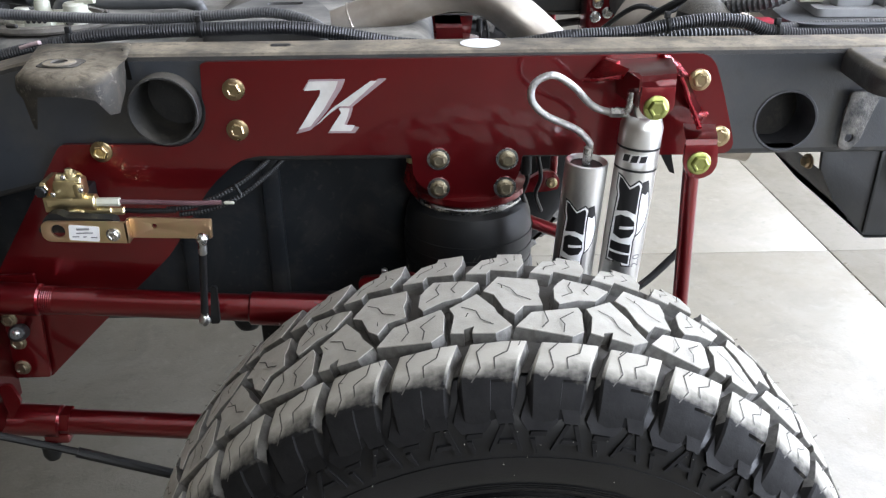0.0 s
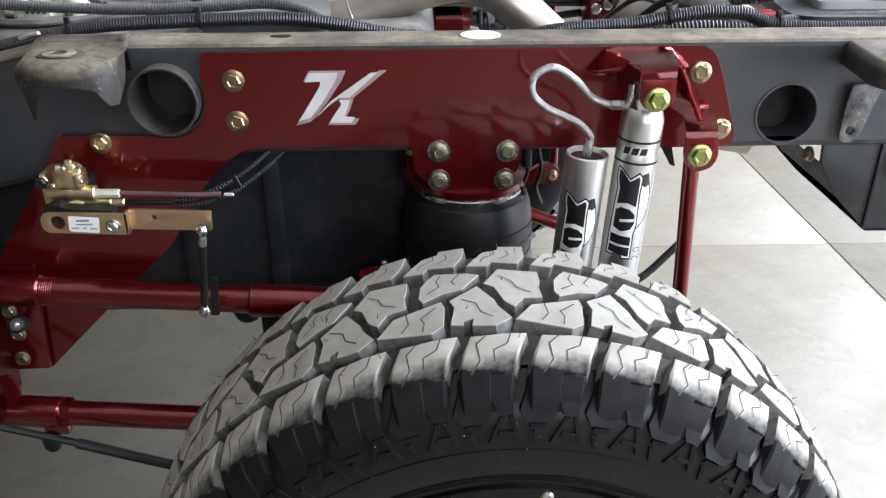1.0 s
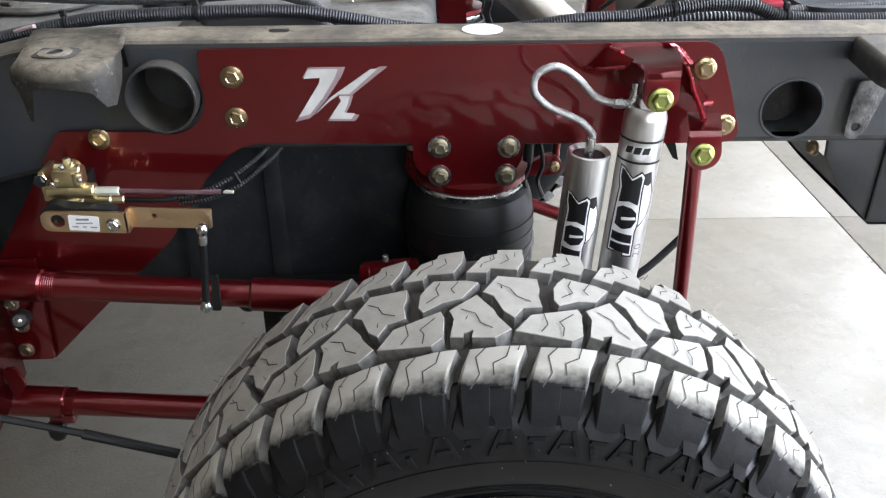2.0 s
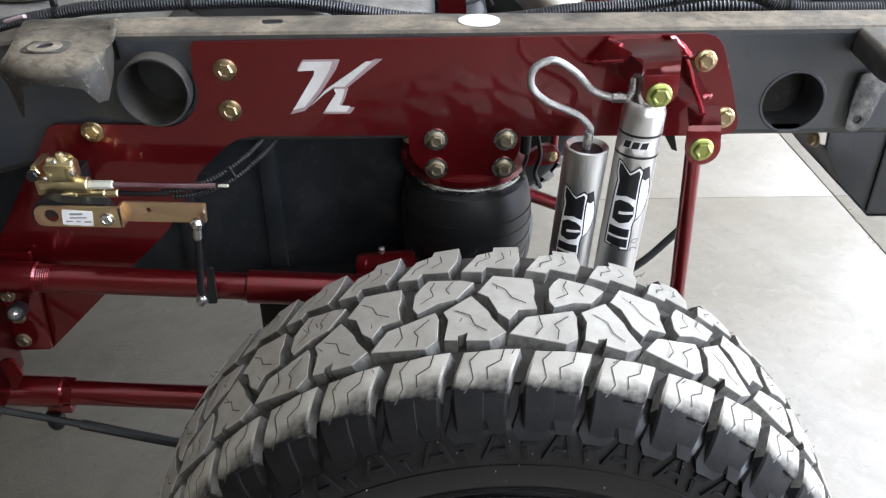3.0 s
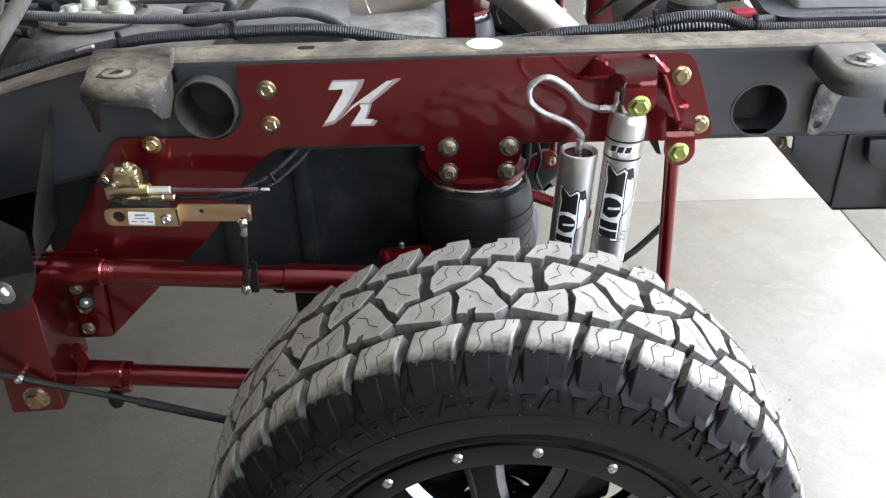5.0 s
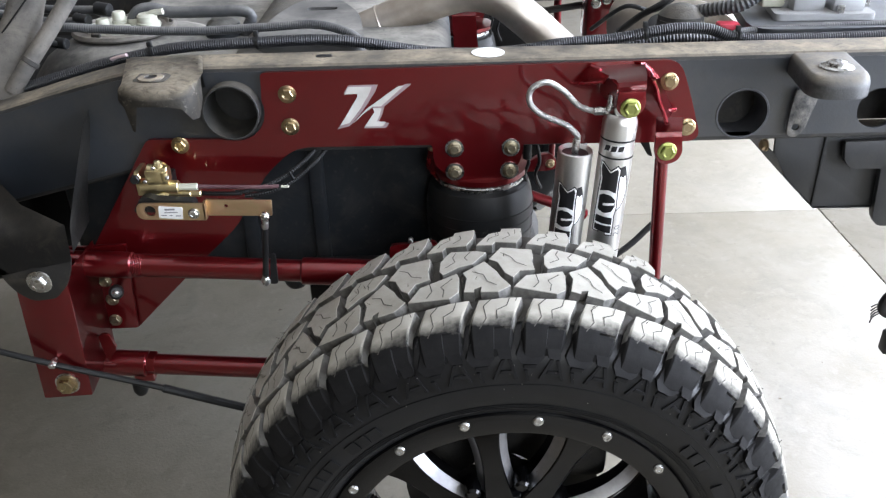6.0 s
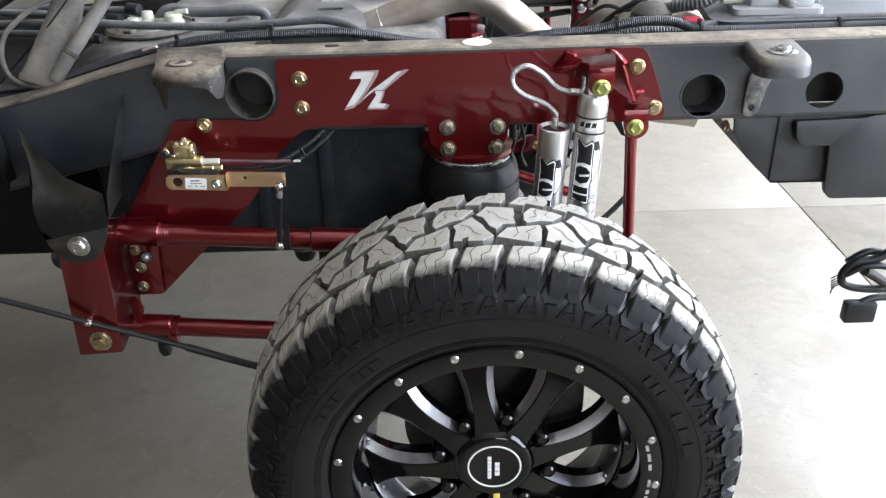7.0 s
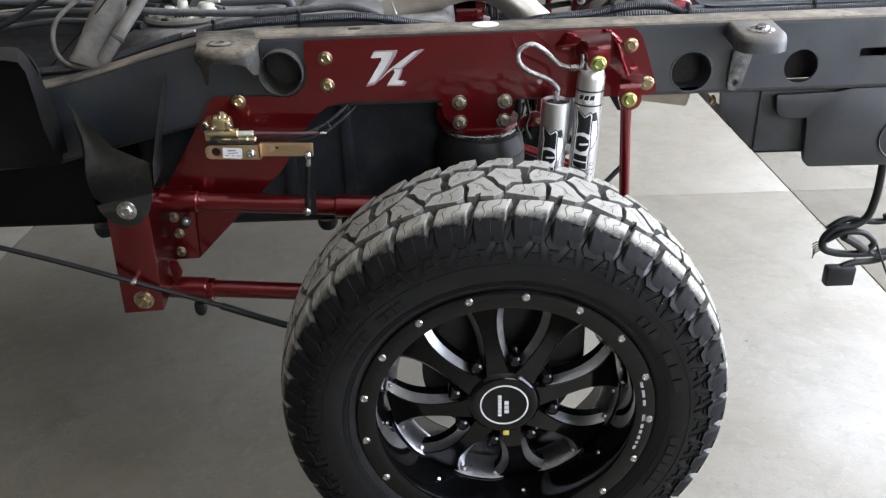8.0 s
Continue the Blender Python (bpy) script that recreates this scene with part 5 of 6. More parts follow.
arm = part("arm", plate(rounded([(-0.604, 0.836), (-0.490, 0.831), (-0.488, 0.862), (-0.603, 0.866)], [0.015, 0.002, 0.002, 0.015]), [circle(-0.581, 0.851, 0.0095, 20)], AYF, AYF + 0.004, bev=0.0006), COPPERY, valve, "coppery plated steel arm")
part("arm_step", box((-0.4925, AYF, 0.831), (-0.4885, AYF + 0.016, 0.862), 0.0006), COPPERY, arm)
part("arm_end", plate(rounded([(-0.490, 0.834), (-0.380, 0.830), (-0.378, 0.859), (-0.490, 0.864)], 0.003), [circle(-0.456, 0.851, 0.0035, 14)], AYF + 0.012, AYF + 0.016, bev=0.0006), COPPERY, arm)
part("label_plate", plate(rounded([(-0.568, 0.838), (-0.528, 0.8345), (-0.5255, 0.857), (-0.5655, 0.8605)], 0.003), [], AYF - 0.0006, AYF - 0.0001), WHITE, arm, "small white printed label")
for z, x0, x1, h in ((0.8520, -0.556, -0.539, 0.0030), (0.8470, -0.557, -0.535, 0.0018), (0.8420, -0.563, -0.554, 0.0016), (0.8415, -0.549, -0.544, 0.0016), (0.8405, -0.539, -0.530, 0.0016)):
    part("print_bar", box((x0, AYF - 0.0011, z), (x1, AYF - 0.0005, z + h)), GREYV, arm)
part("arm_bolt", hex_bolt((-0.508, AYF, 0.845), BACK, 0.0072, 0.0095, 0.006), STEEL, arm)
part("arm_backing", plate(rounded([(-0.612, 0.846), (-0.505, 0.846), (-0.505, 0.864), (-0.570, 0.868), (-0.580, 0.874), (-0.596, 0.872)], 0.008), [], AYF + 0.006, AYF + 0.024), PLASTIC, arm, "black plastic housing")
link = part("link", rod((-0.389, 0.358, 0.832), (-0.406, 0.376, 0.712), 0.0052, seg=12), PLASTIC, valve, "black link rod with steel ball joints")
for z, x, y, s in ((0.840, -0.388, 0.357, -1), (0.700, -0.4075, 0.378, 1)):
    part("ball_joint", lathe([(0, -0.009), (0.005, -0.0075), (0.0085, -0.003), (0.009, 0.001), (0.007, 0.006), (0.0055, 0.009), (0.006, 0.011), (0.006, 0.022), (0.0045, 0.024), (0, 0.024)], (x, y, z), (x + s * 0.002, y, z + s * 0.02), 18), STEEL, link, "bright ball joint")
part("link_tab", plate(rounded([(-0.402, 0.690), (-0.388, 0.690), (-0.386, 0.75), (-0.394, 0.752)], 0.004), [], 0.383, 0.389), PLASTIC, valve)
part("air_line", sweep([(-0.507, VY, 0.876), (-0.46, VY, 0.874), (-0.41, VY, 0.872), (-0.365, VY + 0.005, 0.870)], 0.0036, 0.006, 10), CLEAR, valve, "clear air line")
part("air_line", sweep([(-0.505, VY + 0.004, 0.861), (-0.47, VY, 0.861), (-0.43, VY, 0.861)], 0.0036, 0.006, 10), PLASTIC, valve)
loom = thing("air_hose_loom", (-0.36, 0.42, 0.88), "black ribbed air hoses bundled with a clip", "air hose", "black hoses")
part("hose", sweep([(-0.445, 0.408, 0.862), (-0.415, 0.409, 0.864), (-0.375, 0.418, 0.876), (-0.338, 0.440, 0.893), (-0.310, 0.485, 0.908), (-0.285, 0.54, 0.935)], 0.0042, 0.0022, 10, 0.0009), PLASTIC, loom)
part("hose", sweep([(-0.430, 0.412, 0.852), (-0.395, 0.414, 0.856), (-0.355, 0.424, 0.868), (-0.322, 0.448, 0.885), (-0.296, 0.49, 0.900), (-0.270, 0.545, 0.928)], 0.0042, 0.0022, 10, 0.0009), PLASTIC, loom)
part("clip", rod((-0.352, 0.424, 0.892), (-0.345, 0.426, 0.874), 0.0022), PLASTIC, loom)
part("plug", rod((-0.366, 0.41, 0.8695), (-0.352, 0.41, 0.869), 0.0024), NYLON, loom)

# ---- trailing arms ----
def arm_thing(name_label, a, b, r, collars):
    t = thing("trailing_arm", ((a[0] + b[0]) / 2, a[1], min(a[2], b[2]) - r), name_label, "trailing arm", "red trailing arms")
    a, b = Vector(a), Vector(b)
    part("tube", rod(a, b, r, seg=28), RED, t)
    for s, e, rr in collars:
        part("collar", rod(a + (b - a) * s, a + (b - a) * e, rr, seg=28, bev=0.003), RED, t)
    return t, a, b


up, ua, ub = arm_thing("upper candy red tubular trailing arm", (-0.80, 0.425, 0.722), (-0.02, 0.425, 0.668), 0.0208, ((0.0, 0.185, 0.0245), (0.575, 0.80, 0.0256)))
for k in range(6):
    c = ua + (ub - ua) * (0.187 + 0.004 * k)
    part("thread", rod(c, c + (ub - ua).normalized() * 0.0018, 0.0218, seg=24, bev=0.0005), RED, up)
part("axle_block", box((-0.345, 0.445, 0.585), (-0.150, 0.520, 0.668), 0.008), PLASTIC, up, "black axle bracket behind the arm")
part("grease_nipple", rod((-0.150, 0.458, 0.724), (-0.150, 0.458, 0.736), 0.005), STEEL, up)
part("end_bracket", plate(rounded([(-0.190, 0.722), (-0.100, 0.728), (-0.100, 0.60), (-0.190, 0.60)], 0.012), [], 0.455, 0.463), RED, up, "red axle bracket plate")
lo, la, lb = arm_thing("lower candy red tubular trailing arm", (-0.78, 0.425, 0.497), (-0.02, 0.425, 0.435), 0.0208, ((0.0, 0.142, 0.0262),))
part("jam_nut", rod(la + (lb - la) * 0.142, la + (lb - la) * 0.162, 0.0245, seg=6), RED, lo)
part("clamp_bolt", lathe([(0, 0.0), (0.0135, 0.0), (0.0145, 0.006), (0.0145, 0.020), (0.010, 0.030), (0, 0.031)], (-0.693, 0.409, 0.458), (-0.693, 0.409, 0.0), 16), PLASTIC, lo)
part("clamp", box((-0.700, 0.405, 0.458), (-0.660, 0.430, 0.476), 0.004), RED, lo)

# red drop bracket under the hanger
dropb = thing("drop_bracket", (-0.79, 0.37, 0.48), "candy red box-section drop bracket for the arms", "drop bracket")
bm = plate(rounded([(-0.828, 0.745), (-0.738, 0.748), (-0.752, 0.486), (-0.842, 0.481)], 0.004), [], 0.336, 0.344, bev=0.0012)
part("front_plate", bm, RED, dropb)
part("side_plate", sheet([[(-0.738, 0.340, 0.748), (-0.735, 0.46, 0.748)], [(-0.752, 0.340, 0.486), (-0.745, 0.46, 0.52)]], 0.006), RED, dropb)
part("side_plate", sheet([[(-0.828, 0.340, 0.745), (-0.825, 0.46, 0.748)], [(-0.842, 0.340, 0.482), (-0.838, 0.46, 0.52)]], 0.006), RED, dropb)
part("back_plate", plate(rounded([(-0.79, 0.735), (-0.676, 0.738), (-0.690, 0.553), (-0.750, 0.552), (-0.790, 0.60)], 0.004), [], 0.455, 0.462, bev=0.001), RED, dropb)
# duller zinc here darkens the bolts as if shaded
for x, z, y in ((-0.729, 0.573, 0.455), (-0.725, 0.620, 0.455), (-0.730, 0.662, 0.455)):
    part("bolt", hex_bolt((x, y, z), BACK, 0.0095, 0.0125, 0.009), ZINC_DULL, dropb)
K0, K1 = Vector((-0.712, 0.456, 0.640)), Vector((-0.664, 0.345, 0.703))
part("black_bolt", lathe([(0.006, 0), (0.006, 0.05), (0.0125, 0.058), (0.0130, 0.105), (0.0105, 0.118), (0.0085, 0.120), (0, 0.120)], K0, K1, 20), PLASTIC, dropb, "black rubber-capped bolt")
part("locknut", lathe([(0, 0.1195), (0.0050, 0.1195), (0.0050, 0.124), (0.003, 0.126), (0, 0.127)], K0, K1, 6), STEEL, dropb, "bright steel locknut")
part("washer", lathe([(0, 0), (0.0225, 0), (0.0225, 0.002), (0, 0.0022)], (-0.791, 0.336, 0.515), (-0.791, 0, 0.515), 28), STEEL, dropb)
part("bolt", hex_bolt((-0.791, 0.3338, 0.515), BACK, 0.0155, 0.019, 0.014), ZINC, dropb, "large yellow zinc pivot bolt")
part("stud", rod((-0.799, 0.336, 0.572), (-0.799, 0.310, 0.572), 0.005), STEEL, dropb)
part("tab", plate(rounded([(-0.745, 0.575), (-0.725, 0.578), (-0.715, 0.545), (-0.738, 0.51)], 0.008), [], 0.40, 0.406), RED, dropb)

cable = thing("parking_brake_cable", (-0.8, 0.33, 0.55), "black sheathed parking brake cable crossing the bracket", "cable")
part("cable", sweep([(-1.30, 0.30, 0.762), (-1.067, 0.305, 0.678), (-0.93, 0.312, 0.626), (-0.797, 0.322, 0.569), (-0.64, 0.360, 0.482), (-0.486, 0.397, 0.392), (-0.30, 0.43, 0.31), (-0.15, 0.45, 0.27)], 0.0058, 0.008, 10), PLASTIC, cable)
part("sleeve", sweep([(-0.63, 0.3625, 0.476), (-0.486, 0.397, 0.392), (-0.36, 0.42, 0.334)], 0.0082, 0.01, 10), PLASTIC, cable)
part("cable_clip", lathe([(0.006, 0), (0.0085, 0.001), (0.0085, 0.009), (0.006, 0.010)], (-0.803, 0.3215, 0.5715), (-0.79, 0.3240, 0.5650), 14), STEEL, cable)

# ---- fuel tank between the rails ----
tank = thing("fuel_tank", (-0.7, 0.9, 0.62), "black plastic fuel tank with a dusty top", "fuel tank")
bm = box((-0.835, 0.575, 0.568), (-0.060, 1.52, 1.005), 0.045, seg=4)
part("shell", bm, TANK, tank, angle=40)
part("front_shell", box((-1.75, 0.60, 0.568), (-0.90, 1.52, 0.86), 0.04, seg=3), SHADE_BLACK, tank, "black lower half of the tank, deepened as shade", angle=40)
for x, w in ((-0.33, 0.03), (-0.47, 0.03)):
    part("rib", box((x - w / 2, 0.566, 0.600), (x + w / 2, 0.582, 0.99), 0.006), TANK, tank)
for x in (-0.96, -0.82, -0.40):
    part("foot", lathe([(0, 0), (0.018, 0.002), (0.024, 0.012), (0.026, 0.03), (0, 0.03)], (x, 0.60, 0.550), (x, 0.60, 1), 20), TANK, tank)
# raised dusty dome and the sender flange with its nylon fittings
part("dome", lathe([(0.225, -0.09), (0.210, -0.055), (0.185, -0.025), (0.150, -0.004), (0.115, 0.006), (0, 0.008)], (-0.700, 0.815, 1.024), (-0.700, 0.815, 2), 40), TANK, tank, "dusty grey tank dome")
PX, PY, PZ = -0.733, 0.832, 1.035
part("lock_ring", lathe([(0.072, 0), (0.102, 0), (0.104, 0.004), (0.100, 0.010), (0.088, 0.012), (0.084, 0.007), (0.072, 0.007)], (PX, PY, PZ), (PX, PY, 2), 44), FILLER, tank, "dusty steel lock ring")
for k in range(6):
    a = radians(60 * k + 14)
    part("lock_tab", rod((PX + 0.093 * math.cos(a) - 0.01 * math.sin(a), PY + 0.093 * math.sin(a) + 0.01 * math.cos(a), PZ + 0.014), (PX + 0.093 * math.cos(a) + 0.01 * math.sin(a), PY + 0.093 * math.sin(a) - 0.01 * math.cos(a), PZ + 0.014), 0.004), CAST, tank)
part("sender_plate", lathe([(0, 0.012), (0.070, 0.012), (0.074, 0.008), (0.074, 0)], (PX, PY, PZ), (PX, PY, 2), 36), NYLON, tank, "off-white sender plate")
for x, y, h, r in ((-0.757, 0.785, 0.026, 0.015), (-0.667, 0.785, 0.034, 0.023), (-0.728, 0.800, 0.036, 0.015), (-0.703, 0.805, 0.020, 0.013)):
    part("nylon_port", lathe([(0, h), (r * 0.7, h), (r * 0.85, h - 0.004), (r * 0.85, h * 0.55), (r, h * 0.5), (r, 0), (0, 0)], (x, y, PZ + 0.010), (x, y, 2), 18), NYLON, tank, "off-white nylon port")
part("connector", box((-0.744, 0.752, PZ + 0.006), (-0.698, 0.778, PZ + 0.027), 0.004), NYLON, tank, "off-white wiring connector")
for k in range(4):
    part("pin_cavity", rod((-0.735 + 0.009 * k, 0.7525, PZ + 0.019), (-0.735 + 0.009 * k, 0.7505, PZ + 0.019), 0.0034, seg=10), BLACKV, tank)
part("elbow", sweep([(-0.667, 0.785, PZ + 0.038), (-0.655, 0.785, PZ + 0.045), (-0.630, 0.783, PZ + 0.048)], 0.006, 0.006, 10), NYLON, tank)
part("small_dome", lathe([(0.040, 0), (0.038, 0.030), (0.033, 0.046), (0.022, 0.055), (0, 0.057)], (-0.530, 0.83, 1.000), (-0.530, 0.83, 2), 28), TANK, tank, "small dusty dome on the tank")
part("step", box((-0.60, 0.60, 0.99), (-0.46, 0.90, 1.022), 0.012), TANK, tank)
part("mark", sweep([(-0.565, 0.61, 1.026), (-0.550, 0.622, 1.026), (-0.545, 0.607, 1.026), (-0.530, 0.62, 1.026), (-0.52, 0.615, 1.026)], 0.0016, 0.004, 6), YELLOW, tank, "yellow grease mark")

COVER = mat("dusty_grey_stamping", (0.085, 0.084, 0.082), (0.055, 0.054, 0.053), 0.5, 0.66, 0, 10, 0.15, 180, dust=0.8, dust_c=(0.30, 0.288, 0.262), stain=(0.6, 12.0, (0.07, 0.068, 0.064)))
# grey stamped cover beside the tank
cover = thing("stamped_cover", (-0.33, 0.75, 0.95), "dusty grey stamped steel crossmember cover", "crossmember")
bm = plate(rounded([(-0.435, 0.66), (-0.225, 0.64), (-0.248, 0.84), (-0.300, 0.97), (-0.385, 0.975), (-0.425, 0.84)], [0.02, 0.03, 0.06, 0.04, 0.04, 0.06]), [rounded([(-0.364, 0.876), (-0.300, 0.876), (-0.300, 0.902), (-0.364, 0.902)], 0.012)], 0, 0.10)
bmesh.ops.transform(bm, matrix=Matrix(((1, 0, 0, 0), (0, 0, 1, 0), (0, 1, 0, 0.955), (0, 0, 0, 1))), verts=bm.verts)
part("shell", bm, COVER, cover)
cross = thing("crossmember", (-0.05, CY, 0.93), "dusty black steel crossmember between the rails", "crossmember")
part("channel", box((-0.36, 0.56, 0.925), (-0.27, 2 * CY - 0.56, 0.955), 0.006), FRAME, cross)


PALE_PINK = mat("faded_pink_tape", (0.55, 0.40, 0.42), (0.42, 0.33, 0.33), 0.6, 0.7, 0, 80, 0.1, 300)


# ---- wiring looms along the rail ----
def conduit(label, pts, r, ridge=0.0012, pitch=0.0021, material=None, clips=()):
    t = thing("wiring_loom", pts[len(pts) // 2], label, "wiring loom", "wiring looms")
    part("conduit", sweep(pts, r, pitch, 12, ridge), material or LOOM, t)
    for c, d in clips:
        part("cable_tie", lathe([(r + 0.0002, 0), (r + 0.002, 0.0003), (r + 0.002, 0.0045), (r + 0.0002, 0.0048)], c, Vector(c) + Vector(d), 18), PLASTIC, t)
        part("tie_head", box((c[0] - 0.004, c[1] - 0.004, c[2] + r), (c[0] + 0.004, c[1] + 0.004, c[2] + r + 0.010), 0.001), PLASTIC, t)
    return t


LOOM = mat("dusty_ribbed_conduit", (0.008, 0.009, 0.011), (0.014, 0.015, 0.018), 0.36, 0.50, 0, 30, 0.05, 300, dust=0.07, dust_c=(0.25, 0.24, 0.22))
LOOM2 = mat("grey_dusty_conduit", (0.035, 0.037, 0.041), (0.060, 0.062, 0.064), 0.5, 0.65, 0, 30, 0.05, 300, dust=0.55, dust_c=(0.30, 0.29, 0.27))
conduit("thick black ribbed wiring loom lying along the rail", [(-1.45, 0.60, 0.94), (-1.20, 0.585, 0.955), (-1.01, 0.575, 0.977), (-0.895, 0.575, 0.986), (-0.793, 0.575, 1.014), (-0.695, 0.575, 1.040), (-0.599, 0.575, 1.060), (-0.538, 0.573, 1.069), (-0.417, 0.573, 1.074), (-0.297, 0.573, 1.076), (-0.228, 0.575, 1.069), (-0.169, 0.577, 1.058), (-0.109, 0.578, 1.048), (-0.02, 0.58, 1.042), (0.06, 0.58, 1.046), (0.132, 0.578, 1.057), (0.221, 0.575, 1.063), (0.29, 0.573, 1.075), (0.338, 0.572, 1.080), (0.389, 0.572, 1.077), (0.432, 0.573, 1.062), (0.50, 0.575, 1.056), (0.70, 0.577, 1.056), (1.0, 0.58, 1.058), (1.5, 0.58, 1.06)], 0.0105, clips=(((-0.60, 0.575, 1.060), (1, 0, 0.15)), ((-0.41, 0.573, 1.074), (1, 0, 0)), ((0.275, 0.574, 1.072), (1, 0, 0.1)), ((0.44, 0.573, 1.061), (1, 0, -0.1)), ((0.72, 0.577, 1.056), (1, 0, 0))))
conduit("grey dusty ribbed wiring loom over the tank", [(-1.3, 0.75, 1.06), (-1.0, 0.69, 1.085), (-0.794, 0.66, 1.088), (-0.697, 0.66, 1.081), (-0.54, 0.66, 1.074), (-0.403, 0.66, 1.078), (-0.318, 0.655, 1.082), (-0.256, 0.64, 1.070), (-0.216, 0.62, 1.050), (-0.15, 0.60, 1.035)], 0.0085, 0.0007, material=LOOM2)
conduit("grey ribbed wiring loom behind the rail", [(0.44, 0.60, 1.055), (0.469, 0.62, 1.057), (0.55, 0.625, 1.060), (0.722, 0.62, 1.064), (1.0, 0.61, 1.066), (1.5, 0.61, 1.066)], 0.0085, 0.0007, material=LOOM2)
conduit("ribbed wiring loom tucked behind the rail", [(0.20, 0.62, 1.03), (0.30, 0.615, 1.045), (0.36, 0.615, 1.048), (0.43, 0.62, 1.040), (0.50, 0.63, 1.02)], 0.0125, 0.0016, 0.003)
conduit("fat ribbed breather hose over the tank", [(-0.706, 0.805, 1.045), (-0.703, 0.81, 1.064), (-0.690, 0.815, 1.078), (-0.665, 0.82, 1.081), (-0.627, 0.82, 1.072), (-0.557, 0.82, 1.071), (-0.490, 0.82, 1.071), (-0.468, 0.82, 1.060), (-0.478, 0.82, 1.036), (-0.485, 0.82, 1.01)], 0.0120, 0.0008, 0.003, LOOM2)
for k, (pts, r) in enumerate((([(-1.4, 0.80, 1.10), (-1.0, 0.82, 1.08), (-0.88, 0.80, 1.066), (-0.785, 0.79, 1.066)], 0.008), ([(-1.4, 0.88, 1.06), (-1.0, 0.86, 1.08), (-0.86, 0.83, 1.080), (-0.745, 0.805, 1.082)], 0.009), ([(-1.3, 0.72, 1.02), (-1.05, 0.70, 1.06), (-0.92, 0.70, 1.06), (-0.80, 0.70, 1.045)], 0.007))):
    t = thing("fuel_hose", pts[1], "dusty grey fuel hose plugged into the sender", "fuel hose", "fuel hoses")
    part("hose", sweep(pts, r, 0.008, 12), LOOM2, t)
    part("quick_connector", rod(pts[-1], Vector(pts[-1]) + Vector((-0.03, 0.008, 0.003)), r * 1.5), PLASTIC, t)

tag = thing("tape_tag", (-0.64, 0.562, 1.06), "small scuffed pink tape tag on the loom", "tape")
part("tape", sweep([(-0.668, 0.566, 1.0525), (-0.652, 0.564, 1.0575), (-0.636, 0.563, 1.0610)], 0.0060, 0.006, 8, flat=0.5), PALE_PINK, tag)
for k, (x, y, z) in enumerate(((-0.852, 0.560, 0.990), (-0.765, 0.548, 1.012))):
    chip = thing("paint_chip", (x, y, z), "small curled flake of pale paint on the flange", "debris", "paint chips")
    part("flake", sweep([(x - 0.012, y - 0.02, z - 0.004), (x, y - 0.022, z + 0.002), (x + 0.012, y - 0.02, z + 0.004)], 0.0035, 0.005, 6, flat=0.4), FILLER, chip)

# filler hoses hanging in front of the tank, clamped into one dusty boot
filler = thing("filler_hose", (-0.89, 0.60, 0.97), "dusty grey filler hoses joined at a flattened boot", "filler hose")
part("neck", taper([((-0.785, 0.69, 1.27), 0.026, 0.022), ((-0.812, 0.665, 1.19), 0.028, 0.022), ((-0.840, 0.635, 1.107), 0.032, 0.023), ((-0.860, 0.602, 1.058), 0.036, 0.023), ((-0.872, 0.577, 1.022), 0.040, 0.019), ((-0.881, 0.560, 0.999), 0.043, 0.016), ((-0.884, 0.557, 0.990), 0.040, 0.013)]), FILLER, filler, "dust-caked flattened filler neck")
part("hose", sweep([(-0.70, 0.66, 1.21), (-0.745, 0.64, 1.150), (-0.772, 0.62, 1.112), (-0.804, 0.592, 1.068), (-0.828, 0.572, 1.036), (-0.847, 0.560, 1.010), (-0.858, 0.556, 0.996)], 0.0142, 0.008, 16), FILLER, filler)
part("clamp", lathe([(0.0145, 0), (0.0162, 0.001), (0.0162, 0.009), (0.0145, 0.010)], (-0.816, 0.5815, 1.051), (-0.828, 0.572, 1.036), 24), CAST, filler)
part("boot_lip", taper([((-0.880, 0.562, 1.003), 0.0455, 0.018), ((-0.884, 0.557, 0.991), 0.0455, 0.017)]), FILLER, filler)
part("thin_hose", sweep([(-0.848, 0.552, 0.990), (-0.895, 0.556, 0.988), (-0.942, 0.572, 0.996), (-0.972, 0.60, 1.020), (-0.978, 0.625, 1.055), (-0.965, 0.65, 1.085), (-0.92, 0.70, 1.12), (-0.85, 0.75, 1.145)], 0.0055, 0.008, 12), FILLER, filler)
part("thin_wire", sweep([(-0.76, 0.60, 1.20), (-0.86, 0.60, 1.10), (-0.95, 0.60, 1.02), (-1.05, 0.60, 0.93)], 0.0016, 0.01, 6), PLASTIC, filler)
part("thin_hose", sweep([(-1.35, 0.62, 1.02), (-1.15, 0.64, 1.05), (-1.0, 0.68, 1.12), (-0.85, 0.70, 1.20)], 0.007, 0.008, 12), PLASTIC, filler)

